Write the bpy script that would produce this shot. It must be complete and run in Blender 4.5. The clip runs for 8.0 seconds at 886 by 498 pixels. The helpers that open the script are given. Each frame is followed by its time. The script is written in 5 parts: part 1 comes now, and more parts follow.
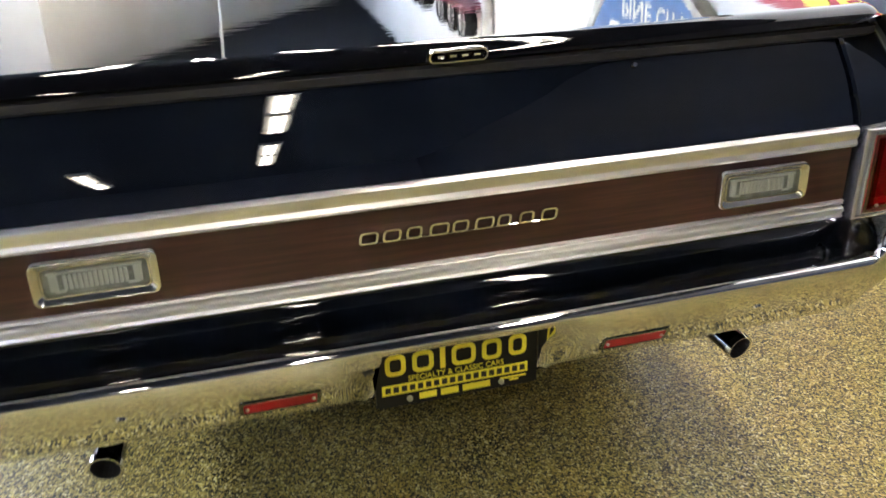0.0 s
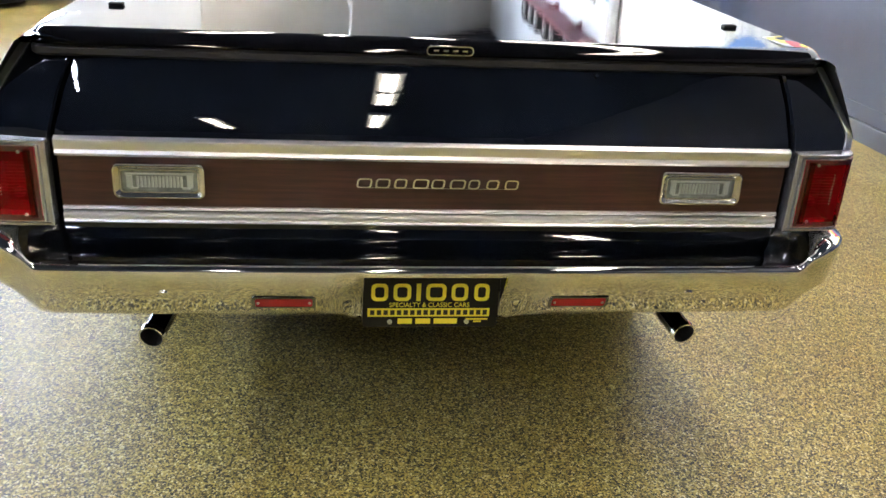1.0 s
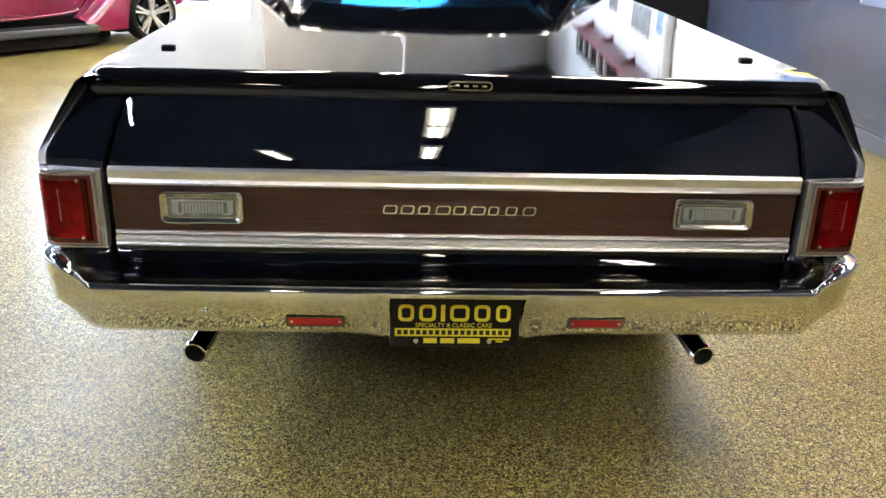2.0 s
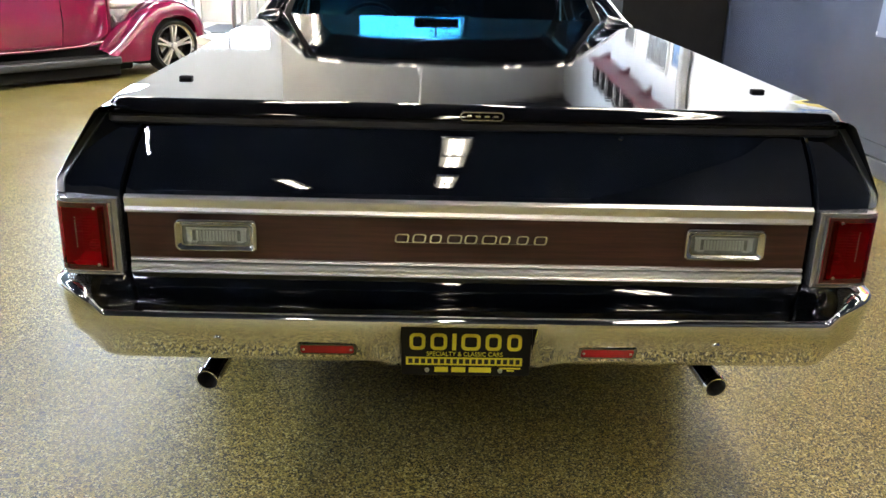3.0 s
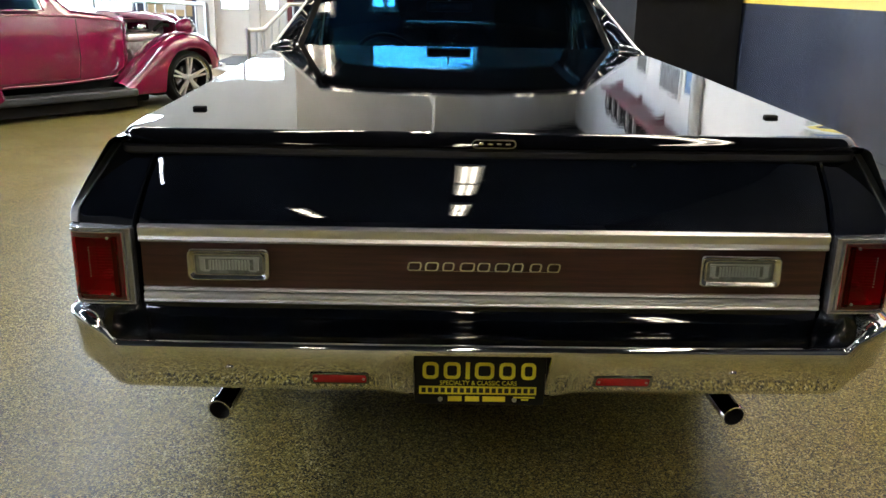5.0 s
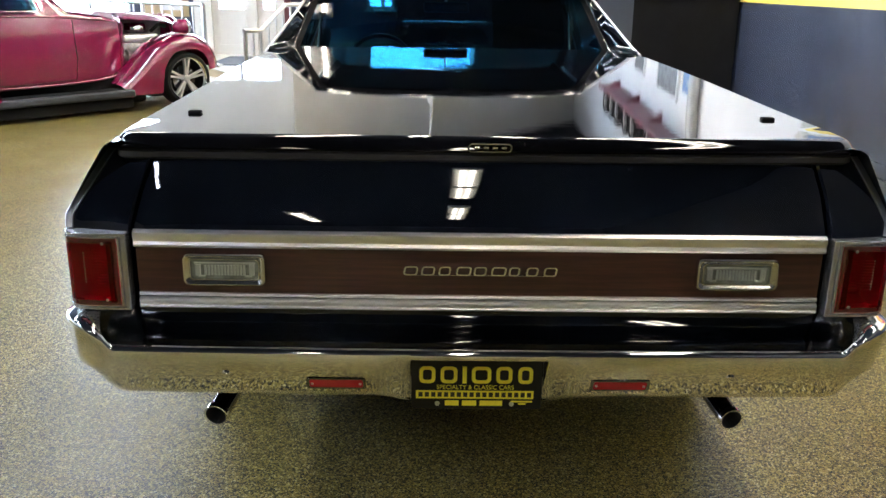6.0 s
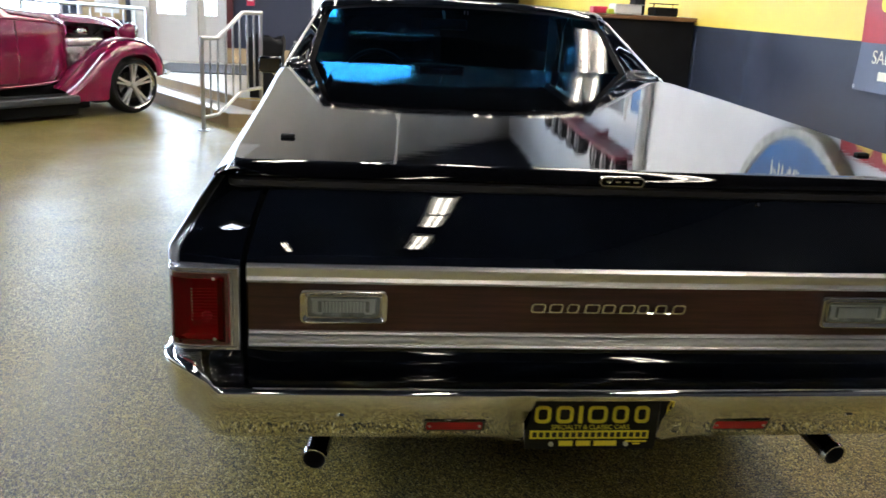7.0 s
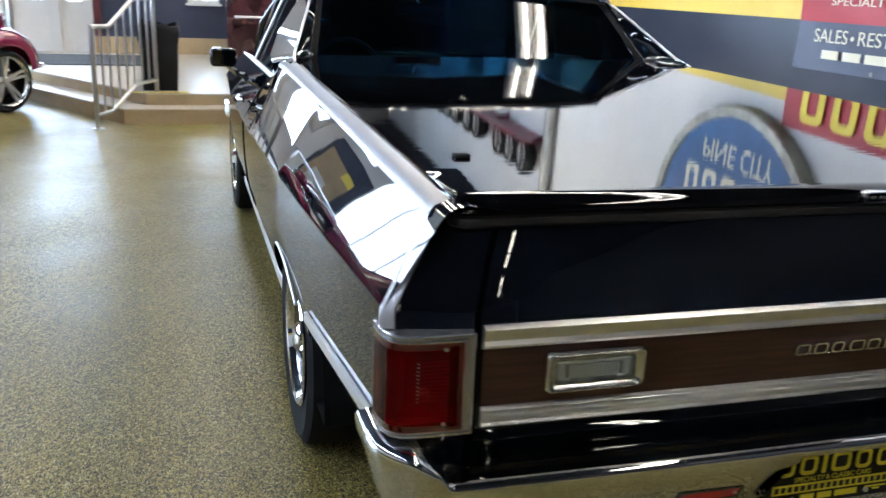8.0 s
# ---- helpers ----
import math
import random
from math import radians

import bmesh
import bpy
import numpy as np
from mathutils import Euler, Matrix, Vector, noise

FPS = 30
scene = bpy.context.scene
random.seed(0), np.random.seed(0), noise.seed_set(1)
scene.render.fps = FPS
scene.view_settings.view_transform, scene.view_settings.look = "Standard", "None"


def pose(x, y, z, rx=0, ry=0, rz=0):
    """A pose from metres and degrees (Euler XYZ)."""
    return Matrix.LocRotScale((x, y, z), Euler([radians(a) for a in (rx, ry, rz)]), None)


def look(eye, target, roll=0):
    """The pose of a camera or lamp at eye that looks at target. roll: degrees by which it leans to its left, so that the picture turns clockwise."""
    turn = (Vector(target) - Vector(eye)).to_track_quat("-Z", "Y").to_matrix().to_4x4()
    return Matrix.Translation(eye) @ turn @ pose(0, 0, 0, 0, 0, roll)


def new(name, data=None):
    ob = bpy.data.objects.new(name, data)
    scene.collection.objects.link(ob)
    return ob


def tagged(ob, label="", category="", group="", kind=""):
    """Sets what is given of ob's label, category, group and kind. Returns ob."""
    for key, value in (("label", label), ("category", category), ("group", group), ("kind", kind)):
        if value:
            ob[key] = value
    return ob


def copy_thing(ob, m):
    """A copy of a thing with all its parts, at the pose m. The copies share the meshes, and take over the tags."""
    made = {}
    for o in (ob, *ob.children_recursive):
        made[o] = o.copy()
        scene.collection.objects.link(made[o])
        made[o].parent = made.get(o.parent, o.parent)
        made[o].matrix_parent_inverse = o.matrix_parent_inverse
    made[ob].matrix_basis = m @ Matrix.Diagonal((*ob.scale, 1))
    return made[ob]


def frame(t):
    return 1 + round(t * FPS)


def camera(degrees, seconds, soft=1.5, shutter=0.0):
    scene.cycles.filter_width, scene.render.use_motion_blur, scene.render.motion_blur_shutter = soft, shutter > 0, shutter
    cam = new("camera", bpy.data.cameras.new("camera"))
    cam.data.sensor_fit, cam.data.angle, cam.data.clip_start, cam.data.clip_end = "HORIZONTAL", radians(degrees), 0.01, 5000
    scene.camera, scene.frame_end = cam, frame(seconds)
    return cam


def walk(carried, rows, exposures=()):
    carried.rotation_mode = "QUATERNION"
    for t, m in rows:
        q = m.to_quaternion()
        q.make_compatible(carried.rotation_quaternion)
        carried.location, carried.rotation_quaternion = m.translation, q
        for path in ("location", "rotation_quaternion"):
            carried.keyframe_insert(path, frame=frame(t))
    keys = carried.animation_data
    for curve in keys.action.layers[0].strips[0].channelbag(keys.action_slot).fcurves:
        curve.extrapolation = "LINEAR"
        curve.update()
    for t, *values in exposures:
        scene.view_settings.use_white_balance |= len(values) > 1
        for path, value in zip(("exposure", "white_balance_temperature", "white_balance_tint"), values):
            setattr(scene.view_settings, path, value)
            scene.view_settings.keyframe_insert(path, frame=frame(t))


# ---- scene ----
cam = camera(54.5, 8.0, shutter=0.35)
PATH = [
    (0, (-0.383, -1.252, 1.36), (0.107, 0.49, 0.508), -1.4),
    (0.5, (-0.316, -1.525, 1.357), (0.045, 0.263, 0.535), 0.9),
    (1, (-0.2, -1.719, 1.369), (0.031, 0.109, 0.59), 3.1),
    (1.5, (-0.147, -1.81, 1.392), (-0.005, 0.04, 0.646), 2.4),
    (3, (-0.114, -1.845, 1.394), (-0.062, 0.046, 0.746), 1.6),
    (3.5, (-0.119, -1.843, 1.39), (-0.082, 0.057, 0.767), 1.5),
    (4, (-0.12, -1.844, 1.39), (-0.099, 0.063, 0.786), 1.5),
    (4.5, (-0.116, -1.84, 1.387), (-0.099, 0.072, 0.802), 1.2),
    (6, (-0.106, -1.829, 1.4), (-0.084, 0.083, 0.812), 0.8),
    (6.5, (-0.237, -1.785, 1.397), (-0.22, 0.129, 0.818), 1.5),
    (7, (-0.563, -1.712, 1.416), (-0.346, 0.196, 0.857), 2.9),
    (7.5, (-0.861, -1.474, 1.412), (-0.55, 0.418, 0.842), 2.3),
    (7.8, (-1.07, -1.318, 1.403), (-0.632, 0.541, 0.824), 2.2),
    (8, (-1.209, -1.214, 1.397), (-0.665, 0.62, 0.812), 2.4),
]
EXPOSURES = [(0.0, 1.25, 5750, 20), (0.5, 1.24, 5750, 20), (1.0, 1.26, 5750, 20), (1.5, 1.29, 5750, 20), (3.0, 0.83, 5900, 18), (3.5, 0.59, 5950, 18), (4.0, 0.25, 6000, 17), (4.5, 0.01, 6050, 16), (6.0, 0.43, 5750, 17), (6.5, 0.43, 5750, 17), (7.0, -0.03, 5750, 18), (7.5, -0.1, 5750, 17), (8.0, -0.12, 5500, 17)]
walk(cam, [(t, look(eye, target, roll)) for t, eye, target, roll in PATH], EXPOSURES)

# ---- world: faint daylight that enters through the glazing ----
world = bpy.data.worlds.new("world")
scene.world = world
world.use_nodes = True
wn = world.node_tree.nodes
sky = wn.new("ShaderNodeTexSky")
sky.sky_type, sky.sun_disc, sky.sun_elevation, sky.sun_rotation = "NISHITA", False, radians(35), radians(200)
wn["Background"].inputs["Strength"].default_value = 0.1
world.node_tree.links.new(sky.outputs["Color"], wn["Background"].inputs["Color"])

TUBE_POWER = 50.0        # radiance of the fluorescent tubes
DAYLIGHT = 29.0           # brightness of the day outside the panes
LIGHTS = [(0.18, -5.4), (0.18, -8.7), (1.55, 3.48), (1.55, 1.0), (1.55, -1.5), (-2.1, -9.8), (-1.2, 4.2), (-1.2, 6.9), (2.35, 7.7), (1.55, 5.96), (0.9, 10.4), (-0.3, 10.4), (0.9, 7.9), (-0.3, 7.9), (-1.35, 10.4), (-4.0, -4.0), (-4.0, -1.4), (-4.0, 1.3), (-4.0, 3.9), (-4.0, 6.6), (-4.4, 10.4)]   # plan of the ceiling lights; several forward ones and x = -4.0 are added fill

# ---- materials ----


def material(name, colour=(0.8, 0.8, 0.8), rough=0.5, metal=0.0, coat=0.0, spec=0.5, emit=None, strength=0.0):
    m = bpy.data.materials.new(name)
    m.use_nodes = True
    p = m.node_tree.nodes["Principled BSDF"]
    p.inputs["Base Color"].default_value = (*colour, 1)
    p.inputs["Roughness"].default_value = rough
    p.inputs["Metallic"].default_value = metal
    p.inputs["Coat Weight"].default_value = coat
    p.inputs["Coat Roughness"].default_value = 0.02
    p.inputs["Specular IOR Level"].default_value = spec
    if emit:
        p.inputs["Emission Color"].default_value = (*emit, 1)
        p.inputs["Emission Strength"].default_value = strength
    return m


def nodes_of(m):
    return m.node_tree.nodes, m.node_tree.links, m.node_tree.nodes["Principled BSDF"]


def coords(m, scale=(1, 1, 1)):
    n, l, p = nodes_of(m)
    g, mp = n.new("ShaderNodeNewGeometry"), n.new("ShaderNodeMapping")
    mp.inputs["Scale"].default_value = scale
    l.new(g.outputs["Position"], mp.inputs["Vector"])
    return mp.outputs["Vector"]


def noise_node(m, vec, scale, detail=4.0, rough=0.55):
    n, l, p = nodes_of(m)
    t = n.new("ShaderNodeTexNoise")
    t.inputs["Scale"].default_value, t.inputs["Detail"].default_value, t.inputs["Roughness"].default_value = scale, detail, rough
    l.new(vec, t.inputs["Vector"])
    return t.outputs["Fac"]


def ramp(m, fac, stops, constant=False):
    n, l, p = nodes_of(m)
    r = n.new("ShaderNodeValToRGB")
    r.color_ramp.interpolation = "CONSTANT" if constant else "LINEAR"
    while len(r.color_ramp.elements) < len(stops):
        r.color_ramp.elements.new(0.5)
    for e, (pos, col) in zip(r.color_ramp.elements, stops):
        e.position, e.color = pos, (*col, 1)
    l.new(fac, r.inputs["Fac"])
    return r.outputs["Color"]


def mixed(m, a, b, fac, mode="MIX"):
    n, l, p = nodes_of(m)
    x = n.new("ShaderNodeMix")
    x.data_type, x.blend_type = "RGBA", mode
    for sock, v in ((x.inputs[0], fac), (x.inputs[6], a), (x.inputs[7], b)):
        if isinstance(v, (int, float)):
            sock.default_value = v
        elif isinstance(v, tuple):
            sock.default_value = (*v, 1)
        else:
            l.new(v, sock)
    return x.outputs[2]


def bump(m, fac, strength, distance):
    n, l, p = nodes_of(m)
    b = n.new("ShaderNodeBump")
    b.inputs["Strength"].default_value, b.inputs["Distance"].default_value = strength, distance
    l.new(fac, b.inputs["Height"])
    l.new(b.outputs["Normal"], p.inputs["Normal"])
    l.new(b.outputs["Normal"], p.inputs["Coat Normal"])
    return b


def speckle(m, base, amount=0.12, scale=6.0, grain=90.0, rough=None):
    """Broad stains and fine grain over a base colour."""
    n, l, p = nodes_of(m)
    v = coords(m)
    dark = tuple(c * (1 - 2 * amount) for c in base)
    lite = tuple(min(1, c * (1 + amount)) for c in base)
    broad = ramp(m, noise_node(m, v, scale), [(0.3, dark), (0.7, lite)])
    fine = ramp(m, noise_node(m, v, grain, 2), [(0.3, (0.86, 0.86, 0.86)), (0.7, (1, 1, 1))])
    l.new(mixed(m, broad, fine, 1.0, "MULTIPLY"), p.inputs["Base Color"])
    if rough:
        rr = ramp(m, noise_node(m, v, scale * 1.7), [(0.3, (rough[0],) * 3), (0.7, (rough[1],) * 3)])
        l.new(rr, p.inputs["Roughness"])
    bump(m, noise_node(m, v, grain, 3), 0.15, 0.002)
    return m


def glass(name, tint, gloss=0.02, face=0.07, rim=0.92):
    """A thin tinted pane: it lets tinted light through and mirrors by Fresnel."""
    m = bpy.data.materials.new(name)
    m.use_nodes = True
    n, l = m.node_tree.nodes, m.node_tree.links
    n.clear()
    out, mix, tr, gl, lw, pw, ma = (n.new("ShaderNode" + k) for k in ("OutputMaterial", "MixShader", "BsdfTransparent", "BsdfGlossy", "LayerWeight", "Math", "Math"))
    tr.inputs["Color"].default_value = (*tint, 1)
    gl.inputs["Roughness"].default_value = gloss
    pw.operation, ma.operation = "POWER", "MULTIPLY_ADD"
    pw.inputs[1].default_value, ma.inputs[1].default_value, ma.inputs[2].default_value = 5.0, rim, face
    l.new(lw.outputs["Facing"], pw.inputs[0]), l.new(pw.outputs[0], ma.inputs[0]), l.new(ma.outputs[0], mix.inputs[0])
    lw.inputs["Blend"].default_value = 0.5
    l.new(tr.outputs[0], mix.inputs[1]), l.new(gl.outputs[0], mix.inputs[2]), l.new(mix.outputs[0], out.inputs[0])
    return m


def lens(name, tint, rough, rib_scale, axis="X", clear=0.85, relief=0.35):
    """A cast plastic lens with moulded ribs."""
    m = material(name, tint, rough, coat=0.35)
    n, l, p = nodes_of(m)
    p.inputs["Transmission Weight"].default_value = clear
    p.inputs["IOR"].default_value = 1.3
    w = n.new("ShaderNodeTexWave")
    w.bands_direction = axis
    w.inputs["Scale"].default_value = rib_scale
    l.new(coords(m), w.inputs["Vector"])
    bump(m, w.outputs["Fac"], relief, 0.002)
    return m


M = {}
M["black_paint"] = material("gloss black car paint", (0.0032, 0.0044, 0.0072), 0.3, coat=1.0, spec=0.0)
bump(M["black_paint"], noise_node(M["black_paint"], coords(M["black_paint"]), 5.0, 1), 0.022, 0.01)
M["cover_black"] = material("gloss black fibreglass", (0.002, 0.002, 0.0026), 0.3, coat=1.0, spec=0.0)
bump(M["cover_black"], noise_node(M["cover_black"], coords(M["cover_black"], (1.6, 0.7, 1)), 5.0, 2), 0.02, 0.01)
n, l, p = nodes_of(M["cover_black"])
fine = n.new("ShaderNodeBump")
fine.inputs["Strength"].default_value, fine.inputs["Distance"].default_value = 0.05, 0.0012
l.new(noise_node(M["cover_black"], coords(M["cover_black"], (6, 60, 1)), 1.0, 3), fine.inputs["Height"])
l.new(p.inputs["Coat Normal"].links[0].from_socket, fine.inputs["Normal"])
l.new(fine.outputs["Normal"], p.inputs["Coat Normal"])
M["chrome"] = material("bumper chrome", (0.82, 0.82, 0.82), 0.035, 1.0)
bump(M["chrome"], noise_node(M["chrome"], coords(M["chrome"]), 9.0, 2), 0.022, 0.006)
M["bright_trim"] = material("polished aluminium trim", (0.93, 0.92, 0.91), 0.36, 1.0)
M["anodised"] = material("satin anodised trim", (0.72, 0.72, 0.73), 0.32, 1.0)
bump(M["anodised"], noise_node(M["anodised"], coords(M["anodised"]), 12.0, 3), 0.06, 0.003)
M["rail_metal"] = material("dull rolled rail aluminium", (0.36, 0.36, 0.38), 0.42, 1.0)
M["bezel_chrome"] = material("greying lamp chrome", (0.50, 0.50, 0.52), 0.25, 0.8)
bump(M["bezel_chrome"], noise_node(M["bezel_chrome"], coords(M["bezel_chrome"]), 30.0, 2), 0.05, 0.002)
M["mirror_dark"] = material("dim mirror glass", (0.16, 0.16, 0.17), 0.03, 1.0)
M["satin"] = material("brushed steel", (0.55, 0.55, 0.54), 0.32, 1.0)
M["rubber"] = speckle(material("black rubber", (0.012, 0.012, 0.012), 0.75, spec=0.2), (0.012, 0.012, 0.012), 0.2, 8, 120)
M["seal"] = speckle(material("grey-black rubber seal", (0.1, 0.1, 0.1), 0.42), (0.020, 0.020, 0.022), 0.15, 6, 100)
M["under"] = speckle(material("black underbody", (0.006, 0.006, 0.006), 0.8, spec=0.15), (0.006, 0.006, 0.006), 0.2, 5, 60)
M["soot"] = material("sooty pipe inside", (0.006, 0.006, 0.006), 0.8)
M["pipe"] = material("dark chromed exhaust steel", (0.22, 0.22, 0.23), 0.12, 1.0)
M["red_lens"] = glass("red tail lamp lens", (0.54, 0.0, 0.03), 0.05, 0.02)
M["lens_edge"] = material("deep red lens edge", (0.075, 0.0, 0.003), 0.12, coat=1.0)
M["red_reflector"] = material("red reflector plastic", (0.50, 0.008, 0.012), 0.45, coat=0.25)
M["lamp_red"] = material("pale lamp bowl", (0.52, 0.43, 0.40), 0.4)
M["clear_lens"] = lens("clear ribbed lens", (0.85, 0.86, 0.80), 0.06, 60, "X")
M["reflector"] = material("lamp reflector", (0.75, 0.74, 0.68), 0.3, 1.0)
M["lamp_bezel"] = material("dull cast lamp bezel", (0.72, 0.72, 0.72), 0.16, 1.0)
M["lamp_inside"] = speckle(material("grey lamp inside", (0.5, 0.5, 0.45), 0.4), (0.40, 0.40, 0.37), 0.25, 40, 200)
M["lamp_bright"] = material("bright pressed lamp metal", (0.74, 0.73, 0.69), 0.3, 0.35)
M["tint_glass"] = glass("blue-tinted glass", (0.10, 0.25, 0.36))
M["side_glass"] = glass("dark-tinted side glass", (0.10, 0.17, 0.20), face=0.03, rim=0.35)
M["clear_glass"] = glass("clear pane", (0.92, 0.95, 0.95))
M["interior"] = speckle(material("black vinyl", (0.03, 0.03, 0.034), 0.5), (0.034, 0.034, 0.038), 0.2, 12, 150)
M["plate_black"] = material("black plate enamel", (0.005, 0.005, 0.005), 0.35, spec=0.3)
M["plate_yellow"] = material("yellow plate print", (0.90, 0.78, 0.03), 0.4)
M["plate_bar"] = material("dark plate print", (0.02, 0.018, 0.01), 0.4)
M["screw"] = material("zinc screw", (0.6, 0.6, 0.6), 0.35, 1.0)

# wood-grain vinyl of the tailgate
m = M["woodgrain"] = material("walnut wood-grain vinyl", (0.1, 0.035, 0.02), 0.33, coat=0.15)
n, l, p = nodes_of(m)
v = coords(m, (0.9, 8, 26))
g1 = ramp(m, noise_node(m, v, 3.2, 6, 0.65), [(0.3, (0.022, 0.0076, 0.0052)), (0.5, (0.049, 0.0168, 0.0120)), (0.72, (0.082, 0.030, 0.0205))])
g2 = ramp(m, noise_node(m, coords(m, (3, 30, 160)), 5.0, 3), [(0.35, (0.7, 0.66, 0.64)), (0.62, (1, 1, 1))])
l.new(mixed(m, g1, g2, 1.0, "MULTIPLY"), p.inputs["Base Color"])

# candy red of the other car
m = M["candy_red"] = material("candy red car paint", (0.165, 0.003, 0.036), 0.16, coat=1.0)
bump(m, noise_node(m, coords(m), 3.0, 2), 0.05, 0.01)
M["alloy"] = material("polished wheel alloy", (0.86, 0.86, 0.86), 0.42, 1.0)
M["engine_grey"] = speckle(material("cast engine metal", (0.3, 0.3, 0.3), 0.4, 0.6), (0.33, 0.33, 0.34), 0.3, 14, 80)
M["board_rubber"] = speckle(material("ribbed rubber running board", (0.03, 0.03, 0.034), 0.55), (0.032, 0.034, 0.038), 0.2, 6, 80)

# flake floor: chips of black, olive, straw and white in a clear coat
m = M["floor"] = material("flake epoxy floor", (0.3, 0.26, 0.12), 0.34, spec=0.28)
n, l, p = nodes_of(m)
v = coords(m)
warp = n.new("ShaderNodeVectorMath")
warp.operation = "MULTIPLY_ADD"
tn = n.new("ShaderNodeTexNoise")
tn.inputs["Scale"].default_value = 190
l.new(v, tn.inputs["Vector"])
l.new(tn.outputs["Color"], warp.inputs[0])
warp.inputs[1].default_value = (0.0035, 0.0035, 0.0)
l.new(v, warp.inputs[2])
vor = n.new("ShaderNodeTexVoronoi")
vor.inputs["Scale"].default_value = 240
l.new(warp.outputs[0], vor.inputs["Vector"])
sep = n.new("ShaderNodeSeparateColor")
l.new(vor.outputs["Color"], sep.inputs[0])
chips = ramp(m, sep.outputs[0], [(0.0, (0.016, 0.015, 0.010)), (0.27, (0.110, 0.088, 0.024)), (0.45, (0.250, 0.196, 0.044)), (0.7, (0.390, 0.312, 0.080)), (0.9, (0.56, 0.49, 0.24))], True)
blot = ramp(m, noise_node(m, v, 60.0, 3, 0.6), [(0.35, (0.62, 0.60, 0.56)), (0.62, (1, 1, 1))])
wide = ramp(m, noise_node(m, v, 1.3, 3), [(0.3, (0.88, 0.88, 0.86)), (0.7, (1, 1, 1))])
l.new(mixed(m, mixed(m, chips, blot, 1.0, "MULTIPLY"), wide, 1.0, "MULTIPLY"), p.inputs["Base Color"])
l.new(ramp(m, noise_node(m, v, 2.2, 4), [(0.3, (0.30,) * 3), (0.7, (0.42,) * 3)]), p.inputs["Roughness"])
bump(m, noise_node(m, v, 55.0, 4, 0.6), 0.22, 0.004)

M["slate"] = speckle(material("slate blue wall paint", (0.08, 0.09, 0.125), 0.22), (0.038, 0.045, 0.068), 0.06, 1.2, 160, (0.18, 0.27))
M["yellow"] = speckle(material("yellow wall paint", (0.8, 0.58, 0.06), 0.45), (0.80, 0.60, 0.09), 0.05, 1.5, 160)
M["white_wall"] = speckle(material("white wall paint", (0.8, 0.8, 0.8), 0.55), (0.80, 0.80, 0.81), 0.04, 1.2, 120)
M["grey_wall"] = speckle(material("pale grey wall paint", (0.5, 0.49, 0.47), 0.55), (0.62, 0.61, 0.585), 0.05, 1.2, 120)
M["grey_dim"] = speckle(material("charcoal wall paint", (0.025, 0.027, 0.036), 0.55), (0.025, 0.027, 0.036), 0.08, 1.2, 120)
M["navy"] = speckle(material("navy wall paint", (0.02, 0.024, 0.045), 0.5), (0.020, 0.024, 0.045), 0.1, 1.5, 120)
M["ceiling"] = speckle(material("black-navy ceiling", (0.011, 0.015, 0.024), 0.8, spec=0.2), (0.011, 0.015, 0.024), 0.15, 1.0, 60)
M["tan"] = speckle(material("tan step covering", (0.36, 0.25, 0.12), 0.5), (0.40, 0.29, 0.15), 0.1, 3, 90)
M["dais_top"] = speckle(material("pale sealed platform floor", (0.5, 0.45, 0.36), 0.3), (0.52, 0.47, 0.38), 0.03, 3, 90, (0.30, 0.33))
M["base_grey"] = speckle(material("charcoal base moulding", (0.06, 0.065, 0.08), 0.45), (0.055, 0.06, 0.075), 0.1, 3, 120)
M["door_white"] = speckle(material("cream door enamel", (0.62, 0.59, 0.54), 0.4), (0.62, 0.59, 0.54), 0.04, 2, 120)
M["maroon"] = speckle(material("maroon stained trim", (0.09, 0.012, 0.012), 0.4), (0.085, 0.014, 0.014), 0.15, 4, 90)
M["cherry"] = speckle(material("dark cherry wood", (0.05, 0.012, 0.014), 0.22, coat=0.5), (0.05, 0.013, 0.015), 0.2, 5, 60)
M["counter_black"] = speckle(material("matt black counter", (0.01, 0.01, 0.011), 0.75, spec=0.15), (0.009, 0.009, 0.010), 0.15, 4, 90)
M["counter_top"] = speckle(material("brown laminate edge", (0.16, 0.07, 0.03), 0.35), (0.16, 0.075, 0.035), 0.15, 6, 120)
M["mat"] = speckle(material("charcoal door mat", (0.06, 0.06, 0.065), 0.9), (0.06, 0.06, 0.065), 0.2, 12, 200)
M["bin"] = speckle(material("black bin plastic", (0.012, 0.012, 0.012), 0.55, spec=0.2), (0.011, 0.011, 0.012), 0.2, 6, 60)
M["safety_yellow"] = speckle(material("yellow safety tape", (0.7, 0.5, 0.04), 0.5), (0.66, 0.48, 0.06), 0.15, 20, 120)
M["banner_red"] = speckle(material("red banner vinyl", (0.42, 0.03, 0.035), 0.4), (0.42, 0.03, 0.04), 0.06, 3, 120)
M["banner_slate"] = speckle(material("slate banner vinyl", (0.09, 0.1, 0.16), 0.38), (0.085, 0.098, 0.155), 0.06, 3, 120)
M["print_yellow"] = material("yellow print", (0.85, 0.68, 0.06), 0.45)
M["print_cream"] = material("cream print", (0.82, 0.78, 0.62), 0.45)
M["sign_blue"] = speckle(material("blue sign enamel", (0.03, 0.12, 0.33), 0.35), (0.035, 0.13, 0.34), 0.12, 4, 60)
M["sign_rim"] = speckle(material("weathered pale sign rim", (0.5, 0.5, 0.46), 0.45), (0.52, 0.52, 0.47), 0.2, 8, 60)
M["red_shelf"] = speckle(material("red shelf paint", (0.3, 0.03, 0.05), 0.4), (0.17, 0.032, 0.05), 0.1, 4, 90)
